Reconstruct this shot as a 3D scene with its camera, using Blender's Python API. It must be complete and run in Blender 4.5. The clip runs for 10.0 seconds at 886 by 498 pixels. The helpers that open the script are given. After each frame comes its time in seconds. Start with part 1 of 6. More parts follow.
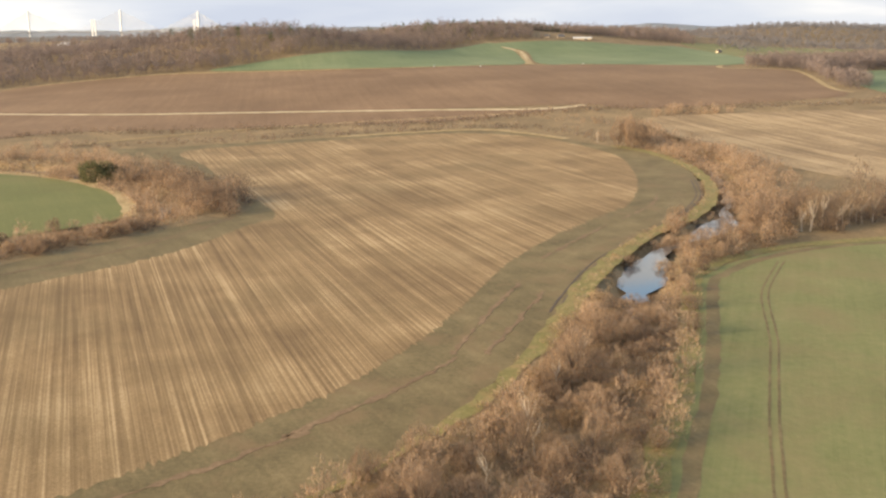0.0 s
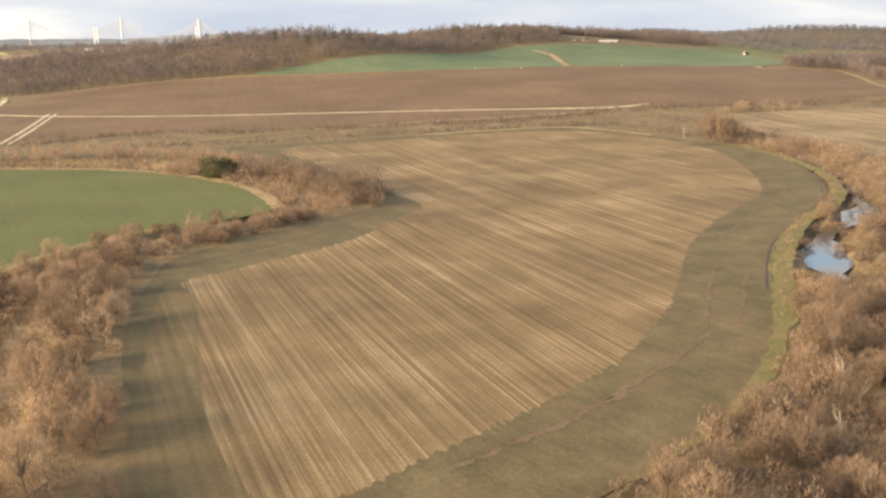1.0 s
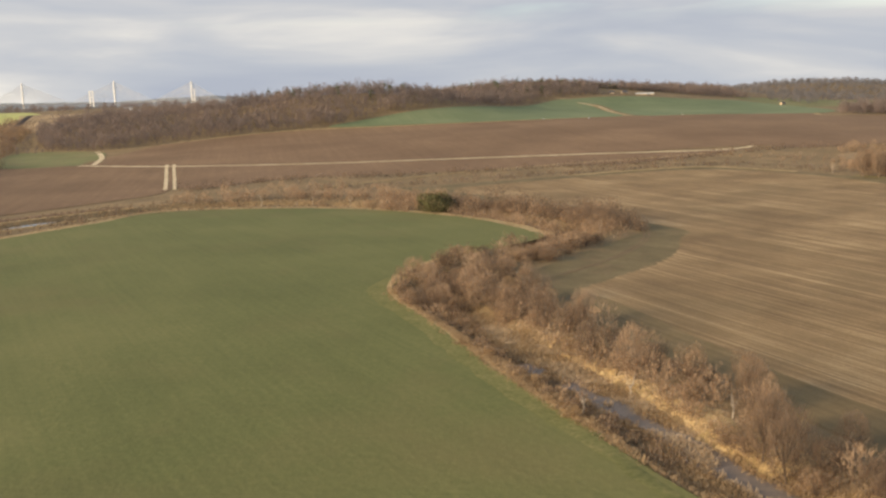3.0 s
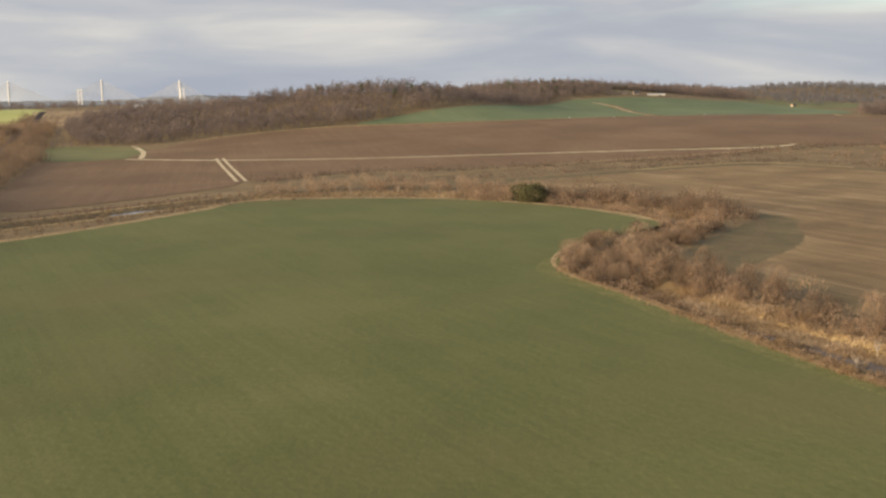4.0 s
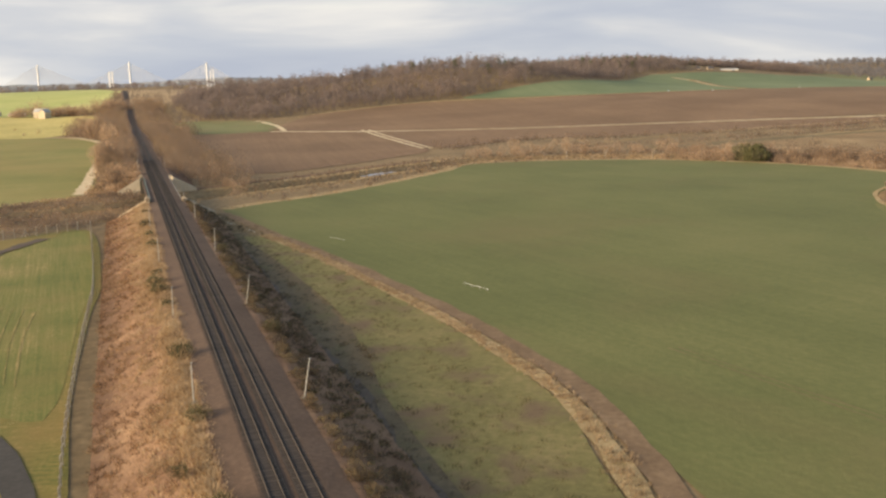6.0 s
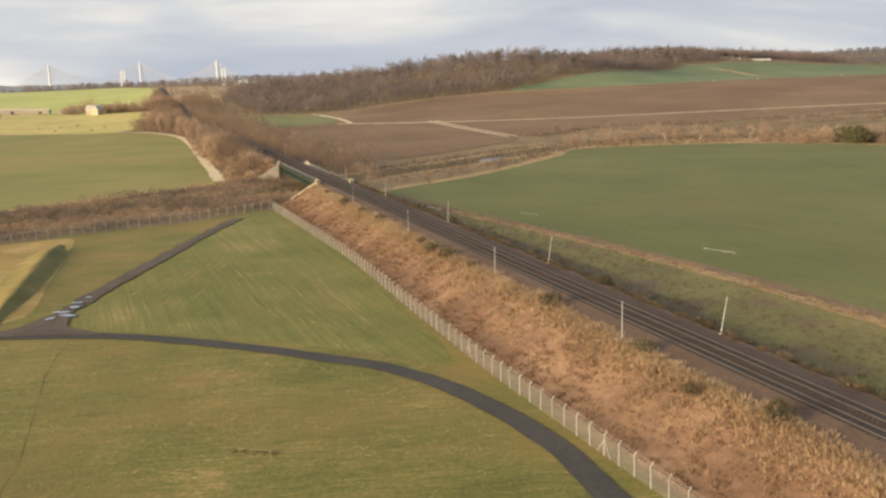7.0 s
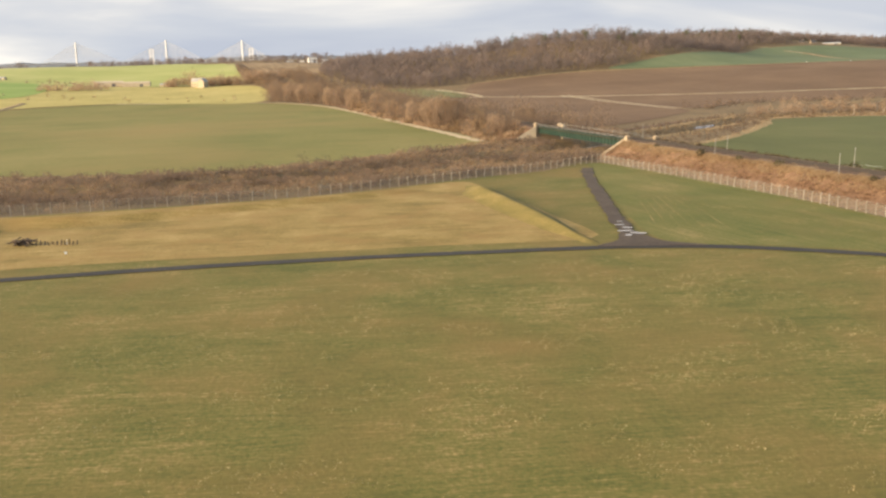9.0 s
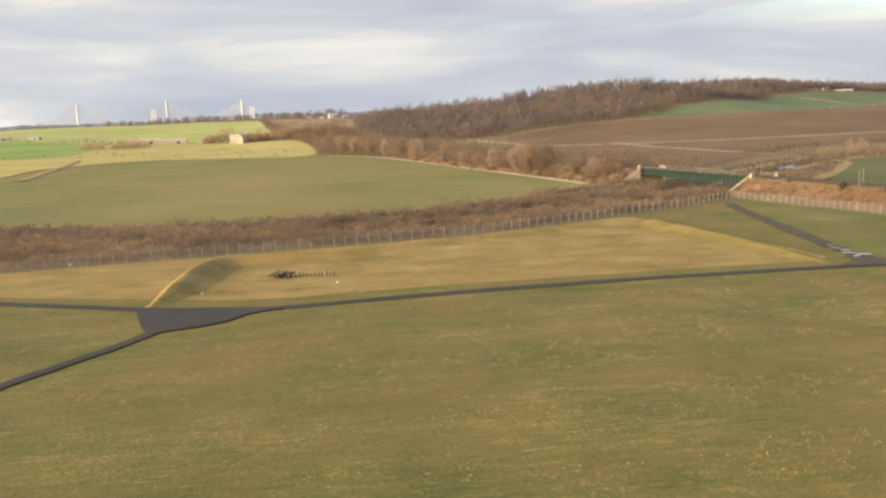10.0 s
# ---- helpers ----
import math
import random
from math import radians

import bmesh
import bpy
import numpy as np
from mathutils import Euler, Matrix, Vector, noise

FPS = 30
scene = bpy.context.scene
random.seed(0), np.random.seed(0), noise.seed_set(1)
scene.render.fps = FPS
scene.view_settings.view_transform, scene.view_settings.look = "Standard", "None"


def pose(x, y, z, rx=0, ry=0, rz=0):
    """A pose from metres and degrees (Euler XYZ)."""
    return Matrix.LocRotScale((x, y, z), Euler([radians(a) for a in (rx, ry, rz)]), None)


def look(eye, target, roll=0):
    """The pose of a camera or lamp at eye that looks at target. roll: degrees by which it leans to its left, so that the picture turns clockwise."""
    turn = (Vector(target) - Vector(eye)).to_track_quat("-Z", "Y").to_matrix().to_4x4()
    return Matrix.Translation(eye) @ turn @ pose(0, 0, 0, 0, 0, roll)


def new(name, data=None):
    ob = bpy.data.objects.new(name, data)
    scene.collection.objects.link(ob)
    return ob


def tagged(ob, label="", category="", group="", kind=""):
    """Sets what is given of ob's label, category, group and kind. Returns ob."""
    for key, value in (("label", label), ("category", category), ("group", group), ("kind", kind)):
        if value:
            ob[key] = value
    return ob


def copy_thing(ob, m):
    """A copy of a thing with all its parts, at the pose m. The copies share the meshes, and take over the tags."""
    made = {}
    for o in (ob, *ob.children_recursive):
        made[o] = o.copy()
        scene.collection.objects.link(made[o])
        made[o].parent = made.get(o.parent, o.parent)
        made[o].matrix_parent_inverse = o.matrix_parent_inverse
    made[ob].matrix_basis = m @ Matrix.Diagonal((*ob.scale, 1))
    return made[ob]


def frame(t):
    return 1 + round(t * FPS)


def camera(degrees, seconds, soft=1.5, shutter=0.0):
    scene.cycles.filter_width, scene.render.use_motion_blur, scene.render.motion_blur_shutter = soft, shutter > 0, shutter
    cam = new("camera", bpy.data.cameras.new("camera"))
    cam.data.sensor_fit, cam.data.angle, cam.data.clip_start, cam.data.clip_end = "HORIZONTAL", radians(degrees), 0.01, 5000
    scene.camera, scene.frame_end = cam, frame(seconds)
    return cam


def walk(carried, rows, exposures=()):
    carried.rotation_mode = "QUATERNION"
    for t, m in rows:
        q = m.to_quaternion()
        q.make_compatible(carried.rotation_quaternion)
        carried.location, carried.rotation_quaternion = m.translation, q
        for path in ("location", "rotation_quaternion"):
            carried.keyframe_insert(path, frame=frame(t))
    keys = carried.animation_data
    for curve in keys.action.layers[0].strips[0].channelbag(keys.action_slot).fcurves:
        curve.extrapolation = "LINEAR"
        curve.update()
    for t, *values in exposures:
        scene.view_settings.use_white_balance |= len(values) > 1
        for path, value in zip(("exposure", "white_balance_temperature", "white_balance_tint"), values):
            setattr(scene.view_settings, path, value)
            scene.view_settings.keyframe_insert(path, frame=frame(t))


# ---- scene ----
from mathutils import geometry

cam = camera(50.5, 10.0, soft=2.4)
PATH = [
    (0, (0.00, 0.00, 68.67), (0.00, 97.34, 45.76), -0.41),
    (0.5, (-29.07, -4.04, 66.53), (-28.71, 93.43, 44.17), -0.65),
    (1, (-58.15, -8.16, 64.45), (-57.43, 89.33, 42.21), -0.73),
    (1.5, (-87.24, -12.36, 62.42), (-86.97, 85.15, 40.27), -1.00),
    (2, (-116.34, -16.65, 60.46), (-115.65, 81.19, 39.80), -1.00),
    (2.5, (-145.46, -21.02, 58.55), (-143.58, 77.58, 41.99), -1.34),
    (4, (-232.89, -34.64, 53.19), (-227.32, 63.92, 37.18), -0.93),
    (4.5, (-262.05, -39.34, 51.53), (-256.56, 58.98, 34.12), -0.74),
    (5, (-291.23, -44.13, 49.92), (-286.04, 54.05, 31.66), -0.79),
    (6.5, (-378.85, -59.00, 45.45), (-374.56, 39.33, 27.74), -1.71),
    (7, (-408.08, -64.12, 44.08), (-403.91, 34.12, 25.85), -2.02),
    (7.5, (-437.33, -69.32, 42.77), (-433.50, 28.86, 24.17), -1.94),
    (8, (-466.58, -74.61, 41.52), (-462.99, 23.53, 22.69), -1.63),
    (8.5, (-495.85, -79.99, 40.32), (-492.31, 18.06, 20.99), -1.47),
    (9, (-525.14, -85.44, 39.19), (-521.55, 12.50, 19.34), -1.28),
    (9.5, (-554.43, -90.98, 38.12), (-550.61, 7.32, 20.17), -1.71),
    (10, (-583.74, -96.60, 37.10), (-579.10, 2.27, 22.88), -2.32),
]
SCALE = 0.66  # metres to a unit of the plan
EXPOSURES = ((0.0, 1.15), (1.5, 1.09), (2.0, 1.15), (2.5, 0.89), (4.0, 0.45), (4.5, 0.55), (5.0, 0.67), (6.5, 0.75), (7.5, 0.75), (8.5, 0.85), (9.0, 0.89), (9.5, 1.07), (10.0, 0.79))
walk(cam, [(t, look(Vector(eye) * SCALE, Vector(target) * SCALE, roll)) for t, eye, target, roll in PATH], EXPOSURES)

# ---- world, sun ----
SUN_AZIMUTH, SUN_HEIGHT = radians(-112), radians(14)  # from +y, clockwise; above the horizon
world = bpy.data.worlds.new("sky")
scene.world = world
world.use_nodes = True


def node(tree, kind, **values):
    n = tree.nodes.new(kind)
    for key, value in values.items():
        if key in n.inputs:
            n.inputs[key].default_value = value
    return n


def ramp(tree, stops):
    r = tree.nodes.new("ShaderNodeValToRGB")
    e = r.color_ramp.elements
    while len(e) < len(stops):
        e.new(0.5)
    for k, (p, c) in enumerate(stops):
        e[k].position, e[k].color = p, (*c, 1)
    return r


def maths(tree, kind, a, b):
    m = tree.nodes.new("ShaderNodeMath")
    m.operation = kind
    for k, v in enumerate((a, b)):
        if isinstance(v, (int, float)):
            m.inputs[k].default_value = v
        else:
            tree.links.new(v, m.inputs[k])
    return m.outputs[0]


CLOUD_SHIFT = (0.3, 0.2, 0.35)


def build_sky():
    tree = world.node_tree
    tree.nodes.clear()
    link = tree.links.new
    out = tree.nodes.new("ShaderNodeOutputWorld")
    sky = tree.nodes.new("ShaderNodeTexSky")
    sky.sky_type, sky.sun_disc = "NISHITA", False
    sky.sun_elevation, sky.sun_rotation = SUN_HEIGHT, SUN_AZIMUTH
    sky.air_density, sky.dust_density = 1.0, 1.2
    clear = node(tree, "ShaderNodeBackground", Strength=0.15)
    link(sky.outputs[0], clear.inputs["Color"])
    coord = tree.nodes.new("ShaderNodeTexCoord")
    split = tree.nodes.new("ShaderNodeSeparateXYZ")
    link(coord.outputs["Generated"], split.inputs[0])
    # cloud banks, flattened towards the horizon: lilac-grey undersides, cream lit edges
    shift = tree.nodes.new("ShaderNodeMapping")
    shift.inputs["Location"].default_value = CLOUD_SHIFT
    shift.inputs["Scale"].default_value = (2.7, 2.7, 17.0)
    link(coord.outputs["Generated"], shift.inputs[0])
    bank = node(tree, "ShaderNodeTexNoise", Scale=1.0, Detail=6.0, Roughness=0.52, Distortion=0.35)
    link(shift.outputs[0], bank.inputs["Vector"])
    rise = maths(tree, "SUBTRACT", maths(tree, "MULTIPLY", split.outputs[2], 0.8), 0.035)
    tone = ramp(tree, [(0.33, (0.53, 0.57, 0.66)), (0.47, (0.615, 0.645, 0.705)), (0.58, (0.73, 0.735, 0.75)), (0.72, (1.0, 0.955, 0.88))])
    link(maths(tree, "ADD", bank.outputs[0], rise), tone.inputs[0])
    deck = node(tree, "ShaderNodeBackground", Strength=0.56)
    link(tone.outputs[0], deck.inputs["Color"])
    gaps = node(tree, "ShaderNodeTexNoise", Scale=0.8, Detail=4.0, Roughness=0.5, Distortion=0.2)
    link(shift.outputs[0], gaps.inputs["Vector"])
    # open sky only above the low banks
    open_sky = maths(tree, "MULTIPLY", maths(tree, "SUBTRACT", maths(tree, "ADD", 0.51, maths(tree, "MULTIPLY", split.outputs[2], 0.09)), gaps.outputs[0]), maths(tree, "MULTIPLY", maths(tree, "MAXIMUM", maths(tree, "SUBTRACT", split.outputs[2], 0.07), 0.0), 220.0))
    cover = ramp(tree, [(0.0, (1, 1, 1)), (1.0, (0, 0, 0))])
    link(open_sky, cover.inputs[0])
    mix = tree.nodes.new("ShaderNodeMixShader")
    link(cover.outputs[0], mix.inputs[0])
    link(clear.outputs[0], mix.inputs[1])
    link(deck.outputs[0], mix.inputs[2])
    link(mix.outputs[0], out.inputs[0])


build_sky()
sun = new("sun", bpy.data.lights.new("sun", "SUN"))
sun.data.energy, sun.data.angle, sun.data.color = 5.6, radians(28.0), (1.0, 0.78, 0.51)
sun.matrix_world = look((0, 0, 0), (-math.sin(SUN_AZIMUTH) * math.cos(SUN_HEIGHT), -math.cos(SUN_AZIMUTH) * math.cos(SUN_HEIGHT), -math.sin(SUN_HEIGHT)))


# ---- materials ----
def surface(name, stops, patch=50.0, grain=2.0, weights=(0.45, 0.55), streak=None, rough=0.95, bump=0.25, metal=0.0, island=0.0, random_tint=0.0, tint=None, thin=0.0, sparse=1.0):
    """A weathered surface from a colour ramp. patch, grain: metres of the broad and the fine variation.
    streak: (degrees of its run, metres across, metres along, weight). tint: (colour, metres, low, high) of separate blotches."""
    m = bpy.data.materials.new(name)
    m.use_nodes = True
    tree, link = m.node_tree, m.node_tree.links.new
    b = tree.nodes["Principled BSDF"]
    b.inputs["Roughness"].default_value, b.inputs["Metallic"].default_value = rough, metal
    b.inputs["Specular IOR Level"].default_value = 0.25
    at = tree.nodes.new("ShaderNodeTexCoord").outputs["Object"]
    broad = node(tree, "ShaderNodeTexNoise", Scale=1.0 / patch, Detail=4.0, Roughness=0.6)
    fine = node(tree, "ShaderNodeTexNoise", Scale=1.0 / grain, Detail=6.0, Roughness=0.65)
    for n in (broad, fine):
        link(at, n.inputs["Vector"])
    total = maths(tree, "ADD", maths(tree, "MULTIPLY", broad.outputs[0], weights[0]), maths(tree, "MULTIPLY", fine.outputs[0], weights[1]))
    if streak:
        turn, across, along, weight = streak[:4]
        shares = streak[4] if len(streak) > 4 else (0.35, 0.45, 0.35)
        r = tree.nodes.new("ShaderNodeVectorRotate")
        r.rotation_type = "Z_AXIS"
        r.inputs["Angle"].default_value = -radians(turn)
        link(at, r.inputs["Vector"])
        for size, share in zip((0.4, 1.0, 3.7), shares):
            s = tree.nodes.new("ShaderNodeMapping")
            s.inputs["Scale"].default_value = (1.0 / (along * size), 1.0 / (across * size), 0.02)
            link(r.outputs[0], s.inputs[0])
            n = node(tree, "ShaderNodeTexNoise", Scale=1.0, Detail=3.0, Roughness=0.6)
            link(s.outputs[0], n.inputs["Vector"])
            total = maths(tree, "ADD", total, maths(tree, "MULTIPLY", maths(tree, "SUBTRACT", n.outputs[0], 0.5), weight * share))
    if island:
        g = tree.nodes.new("ShaderNodeNewGeometry")
        total = maths(tree, "ADD", total, maths(tree, "MULTIPLY", maths(tree, "SUBTRACT", g.outputs["Random Per Island"], 0.5), island))
    if random_tint:
        o = tree.nodes.new("ShaderNodeObjectInfo")
        total = maths(tree, "ADD", total, maths(tree, "MULTIPLY", maths(tree, "SUBTRACT", o.outputs["Random"], 0.5), random_tint))
    colour = ramp(tree, stops)
    link(total, colour.inputs[0])
    result = colour.outputs[0]
    if tint:
        shade, metres, low, high = tint
        n = node(tree, "ShaderNodeTexNoise", Scale=1.0 / metres, Detail=5.0, Roughness=0.6, Distortion=0.3)
        link(at, n.inputs["Vector"])
        k = tree.nodes.new("ShaderNodeMapRange")
        k.inputs["From Min"].default_value, k.inputs["From Max"].default_value = low, high
        link(n.outputs[0], k.inputs[0])
        mix = tree.nodes.new("ShaderNodeMix")
        mix.data_type = "RGBA"
        mix.inputs["B"].default_value = (*shade, 1)
        for q in mix.inputs:
            if q.name == "B" and q.type == "RGBA":
                q.default_value = (*shade, 1)
            if q.name == "A" and q.type == "RGBA":
                link(result, q)
        link(k.outputs[0], mix.inputs[0])
        result = [q for q in mix.outputs if q.type == "RGBA"][0]
    link(result, b.inputs["Base Color"])
    if thin:
        # light passes through a thin mass; each blade stands for a spray of finer twigs with gaps between them
        glow = tree.nodes.new("ShaderNodeBsdfTranslucent")
        link(result, glow.inputs["Color"])
        both = node(tree, "ShaderNodeMixShader", Fac=thin)
        link(b.outputs[0], both.inputs[1])
        link(glow.outputs[0], both.inputs[2])
        gaps = node(tree, "ShaderNodeMixShader", Fac=sparse)
        link(tree.nodes.new("ShaderNodeBsdfTransparent").outputs[0], gaps.inputs[1])
        link(both.outputs[0], gaps.inputs[2])
        link(gaps.outputs[0], tree.nodes["Material Output"].inputs[0])
    if bump:
        p = node(tree, "ShaderNodeBump", Strength=bump, Distance=0.3)
        link(fine.outputs[0], p.inputs["Height"])
        link(p.outputs[0], b.inputs["Normal"])
    return m


ROUGH_GRASS = surface("rough_grass", [(0.3, (0.10, 0.074, 0.036)), (0.5, (0.21, 0.145, 0.072)), (0.7, (0.34, 0.24, 0.125))], 26, 2.2, tint=((0.165, 0.115, 0.06), 18, 0.52, 0.7))
STUBBLE = surface("stubble", [(0.28, (0.135, 0.086, 0.042)), (0.44, (0.205, 0.134, 0.064)), (0.56, (0.285, 0.19, 0.093)), (0.72, (0.46, 0.33, 0.18))], 45, 0.6, (0.62, 0.38), (-69, 1.25, 170, 1.1, (0.6, 0.55, 0.22)), tint=((0.17, 0.118, 0.056), 60, 0.5, 0.85))
STUBBLE_DULL = surface("stubble_regrown", [(0.28, (0.115, 0.08, 0.037)), (0.45, (0.165, 0.116, 0.054)), (0.57, (0.21, 0.148, 0.07)), (0.72, (0.30, 0.215, 0.115))], 34, 0.9, (0.65, 0.35), (-69, 1.5, 150, 0.7, (0.4, 0.5, 0.4)), tint=((0.14, 0.108, 0.048), 34, 0.48, 0.75))
STUBBLE_FAR = surface("stubble_pale", [(0.34, (0.18, 0.122, 0.064)), (0.5, (0.275, 0.19, 0.102)), (0.66, (0.42, 0.305, 0.17))], 60, 2.0, (0.6, 0.4), (-76, 2.6, 130, 1.2, (0.4, 0.6, 0.3)))
HEADLAND = surface("field_headland", [(0.32, (0.098, 0.075, 0.036)), (0.5, (0.152, 0.117, 0.056)), (0.68, (0.225, 0.168, 0.084))], 14, 1.0, (0.6, 0.4), (-60, 2.0, 25, 0.4), tint=((0.185, 0.125, 0.064), 13, 0.52, 0.72))
CROP = surface("winter_crop", [(0.3, (0.092, 0.102, 0.032)), (0.5, (0.128, 0.134, 0.044)), (0.7, (0.175, 0.166, 0.06))], 60, 1.6, (0.6, 0.4), (-63, 1.6, 50, 0.4), tint=((0.17, 0.135, 0.056), 70, 0.5, 0.95))
CROP_PALE = surface("winter_crop_pale", [(0.3, (0.112, 0.118, 0.042)), (0.5, (0.165, 0.165, 0.064)), (0.7, (0.225, 0.20, 0.088))], 40, 2.0, (0.6, 0.4), (-110, 1.6, 70, 0.4), tint=((0.19, 0.15, 0.07), 35, 0.48, 0.72))
CROP_HILL = surface("winter_crop_hill", [(0.3, (0.105, 0.135, 0.062)), (0.5, (0.148, 0.178, 0.085)), (0.7, (0.195, 0.215, 0.108))], 90, 5.0, (0.7, 0.3), (-80, 5, 160, 0.4))
CROP_LEFT = surface("winter_crop_river", [(0.3, (0.145, 0.145, 0.038)), (0.5, (0.21, 0.192, 0.056)), (0.7, (0.285, 0.235, 0.083))], 80, 3.0, (0.65, 0.35), (12, 3.0, 90, 0.4), tint=((0.285, 0.21, 0.073), 150, 0.46, 0.78))
# Sunlight between the clouds is painted into these two pastures' colours.
CROP_SUNNED = surface("sunned_pasture", [(0.3, (0.30, 0.33, 0.09)), (0.5, (0.40, 0.41, 0.135)), (0.7, (0.50, 0.47, 0.19))], 120, 5.0, (0.7, 0.3), (20, 6, 160, 0.3))
PASTURE = surface("dry_pasture_sunned", [(0.3, (0.30, 0.26, 0.075)), (0.5, (0.45, 0.37, 0.12)), (0.7, (0.60, 0.50, 0.20))], 45, 4.0)
PLOUGH = surface("ploughed_soil", [(0.3, (0.132, 0.08, 0.042)), (0.5, (0.188, 0.116, 0.063)), (0.7, (0.25, 0.16, 0.09))], 110, 4.0, (0.6, 0.4), (-80, 2.0, 120, 0.5), tint=((0.14, 0.083, 0.043), 150, 0.5, 0.72))
DRY_GRASS = surface("dry_grass", [(0.3, (0.20, 0.13, 0.06)), (0.5, (0.36, 0.26, 0.125)), (0.7, (0.54, 0.42, 0.24))], 7, 0.9, tint=((0.19, 0.14, 0.06), 5, 0.5, 0.72))
VERGE = surface("green_verge", [(0.3, (0.09, 0.096, 0.028)), (0.5, (0.155, 0.15, 0.048)), (0.7, (0.27, 0.22, 0.09))], 8, 1.0)
VERGE_BRIGHT = surface("sunlit_verge", [(0.3, (0.11, 0.10, 0.032)), (0.5, (0.185, 0.16, 0.055)), (0.7, (0.31, 0.235, 0.105))], 7, 1.0, tint=((0.26, 0.18, 0.08), 6, 0.5, 0.7))
AIRFIELD = surface("airfield_grass", [(0.34, (0.098, 0.102, 0.025)), (0.46, (0.143, 0.137, 0.034)), (0.56, (0.19, 0.158, 0.045)), (0.70, (0.35, 0.25, 0.098))], 17, 0.6, (0.45, 0.55), (3, 0.7, 5, 0.78, (0.45, 0.5, 0.3)), tint=((0.22, 0.15, 0.047), 24, 0.42, 0.78))
AIRFIELD_GREEN = surface("airfield_grass_green", [(0.33, (0.098, 0.111, 0.027)), (0.48, (0.145, 0.148, 0.037)), (0.58, (0.20, 0.174, 0.053)), (0.70, (0.34, 0.255, 0.105))], 26, 0.6, (0.5, 0.5), (-71, 0.75, 40, 0.6, (0.3, 0.6, 0.28)), tint=((0.19, 0.152, 0.048), 16, 0.5, 0.85))
AIRFIELD_BUND = surface("bund_grass", [(0.33, (0.14, 0.12, 0.034)), (0.5, (0.20, 0.155, 0.046)), (0.68, (0.33, 0.24, 0.09))], 9, 0.6, (0.5, 0.5))
AIRFIELD_GOLD = surface("airfield_rough_gold", [(0.32, (0.165, 0.122, 0.036)), (0.47, (0.28, 0.198, 0.062)), (0.6, (0.395, 0.275, 0.10)), (0.7, (0.50, 0.365, 0.16))], 14, 0.6, (0.55, 0.45), (8, 0.7, 14, 0.7), tint=((0.32, 0.20, 0.068), 13, 0.46, 0.75))
BRACKEN = surface("bracken_bank", [(0.32, (0.105, 0.062, 0.038)), (0.48, (0.165, 0.096, 0.056)), (0.62, (0.25, 0.155, 0.09)), (0.75, (0.40, 0.29, 0.165))], 15, 1.4, (0.65, 0.35), bump=0.6)
ASPHALT = surface("asphalt", [(0.3, (0.038, 0.034, 0.03)), (0.5, (0.058, 0.052, 0.045)), (0.7, (0.085, 0.076, 0.066))], 12, 0.8, rough=0.85, bump=0.1)
EARTH_TRACK = surface("earth_track", [(0.3, (0.12, 0.077, 0.043)), (0.5, (0.19, 0.125, 0.07)), (0.7, (0.28, 0.19, 0.11))], 10, 1.2)
STRAW = surface("straw_grass", [(0.3, (0.36, 0.27, 0.15)), (0.5, (0.56, 0.45, 0.28)), (0.7, (0.72, 0.60, 0.42))], 12, 1.5)
MUD = surface("muddy_track", [(0.3, (0.062, 0.045, 0.031)), (0.5, (0.098, 0.072, 0.05)), (0.7, (0.15, 0.112, 0.078))], 6, 0.8, rough=0.8)
BALLAST = surface("ballast", [(0.3, (0.068, 0.045, 0.031)), (0.5, (0.108, 0.07, 0.047)), (0.7, (0.16, 0.108, 0.073))], 14, 0.7)
SLEEPER = surface("sleeper", [(0.3, (0.045, 0.037, 0.031)), (0.7, (0.085, 0.07, 0.058))], 6, 0.4, island=0.3)
RAIL_STEEL = surface("rail_steel", [(0.3, (0.048, 0.039, 0.032)), (0.7, (0.08, 0.067, 0.057))], 8, 0.5, rough=0.8, bump=0.0)
POST_CONCRETE = surface("weathered_post_concrete", [(0.3, (0.22, 0.198, 0.16)), (0.5, (0.31, 0.28, 0.235)), (0.7, (0.40, 0.37, 0.315))], 3, 0.3, rough=0.85, bump=0.1, random_tint=0.25)
CONCRETE = surface("concrete", [(0.3, (0.19, 0.168, 0.133)), (0.5, (0.265, 0.236, 0.188)), (0.7, (0.345, 0.31, 0.252))], 3, 0.3, rough=0.85, bump=0.1, random_tint=0.25)
GALVANISED = surface("galvanised_steel", [(0.3, (0.26, 0.25, 0.23)), (0.7, (0.40, 0.39, 0.36))], 3, 0.3, rough=0.6, metal=0.2, bump=0.0, random_tint=0.2)
STONE = surface("sandstone", [(0.3, (0.24, 0.18, 0.12)), (0.5, (0.36, 0.285, 0.195)), (0.7, (0.47, 0.39, 0.28))], 4, 0.6, rough=0.9, bump=0.4)
GIRDER_GREEN = surface("green_bridge_paint", [(0.3, (0.012, 0.027, 0.02)), (0.5, (0.02, 0.042, 0.031)), (0.7, (0.045, 0.066, 0.05))], 6, 0.5, rough=0.55, bump=0.05)
WHITE_PAINT = surface("white_paint", [(0.3, (0.66, 0.65, 0.62)), (0.7, (0.84, 0.83, 0.80))], 3, 0.4, rough=0.6, bump=0.03)
HARLING = surface("pale_render_wall", [(0.3, (0.40, 0.33, 0.225)), (0.7, (0.56, 0.48, 0.35))], 4, 0.5, rough=0.9, bump=0.1)
PALE_STONE = surface("pale_sandstone", [(0.3, (0.44, 0.355, 0.245)), (0.7, (0.62, 0.53, 0.39))], 4, 0.6, rough=0.9, bump=0.4)
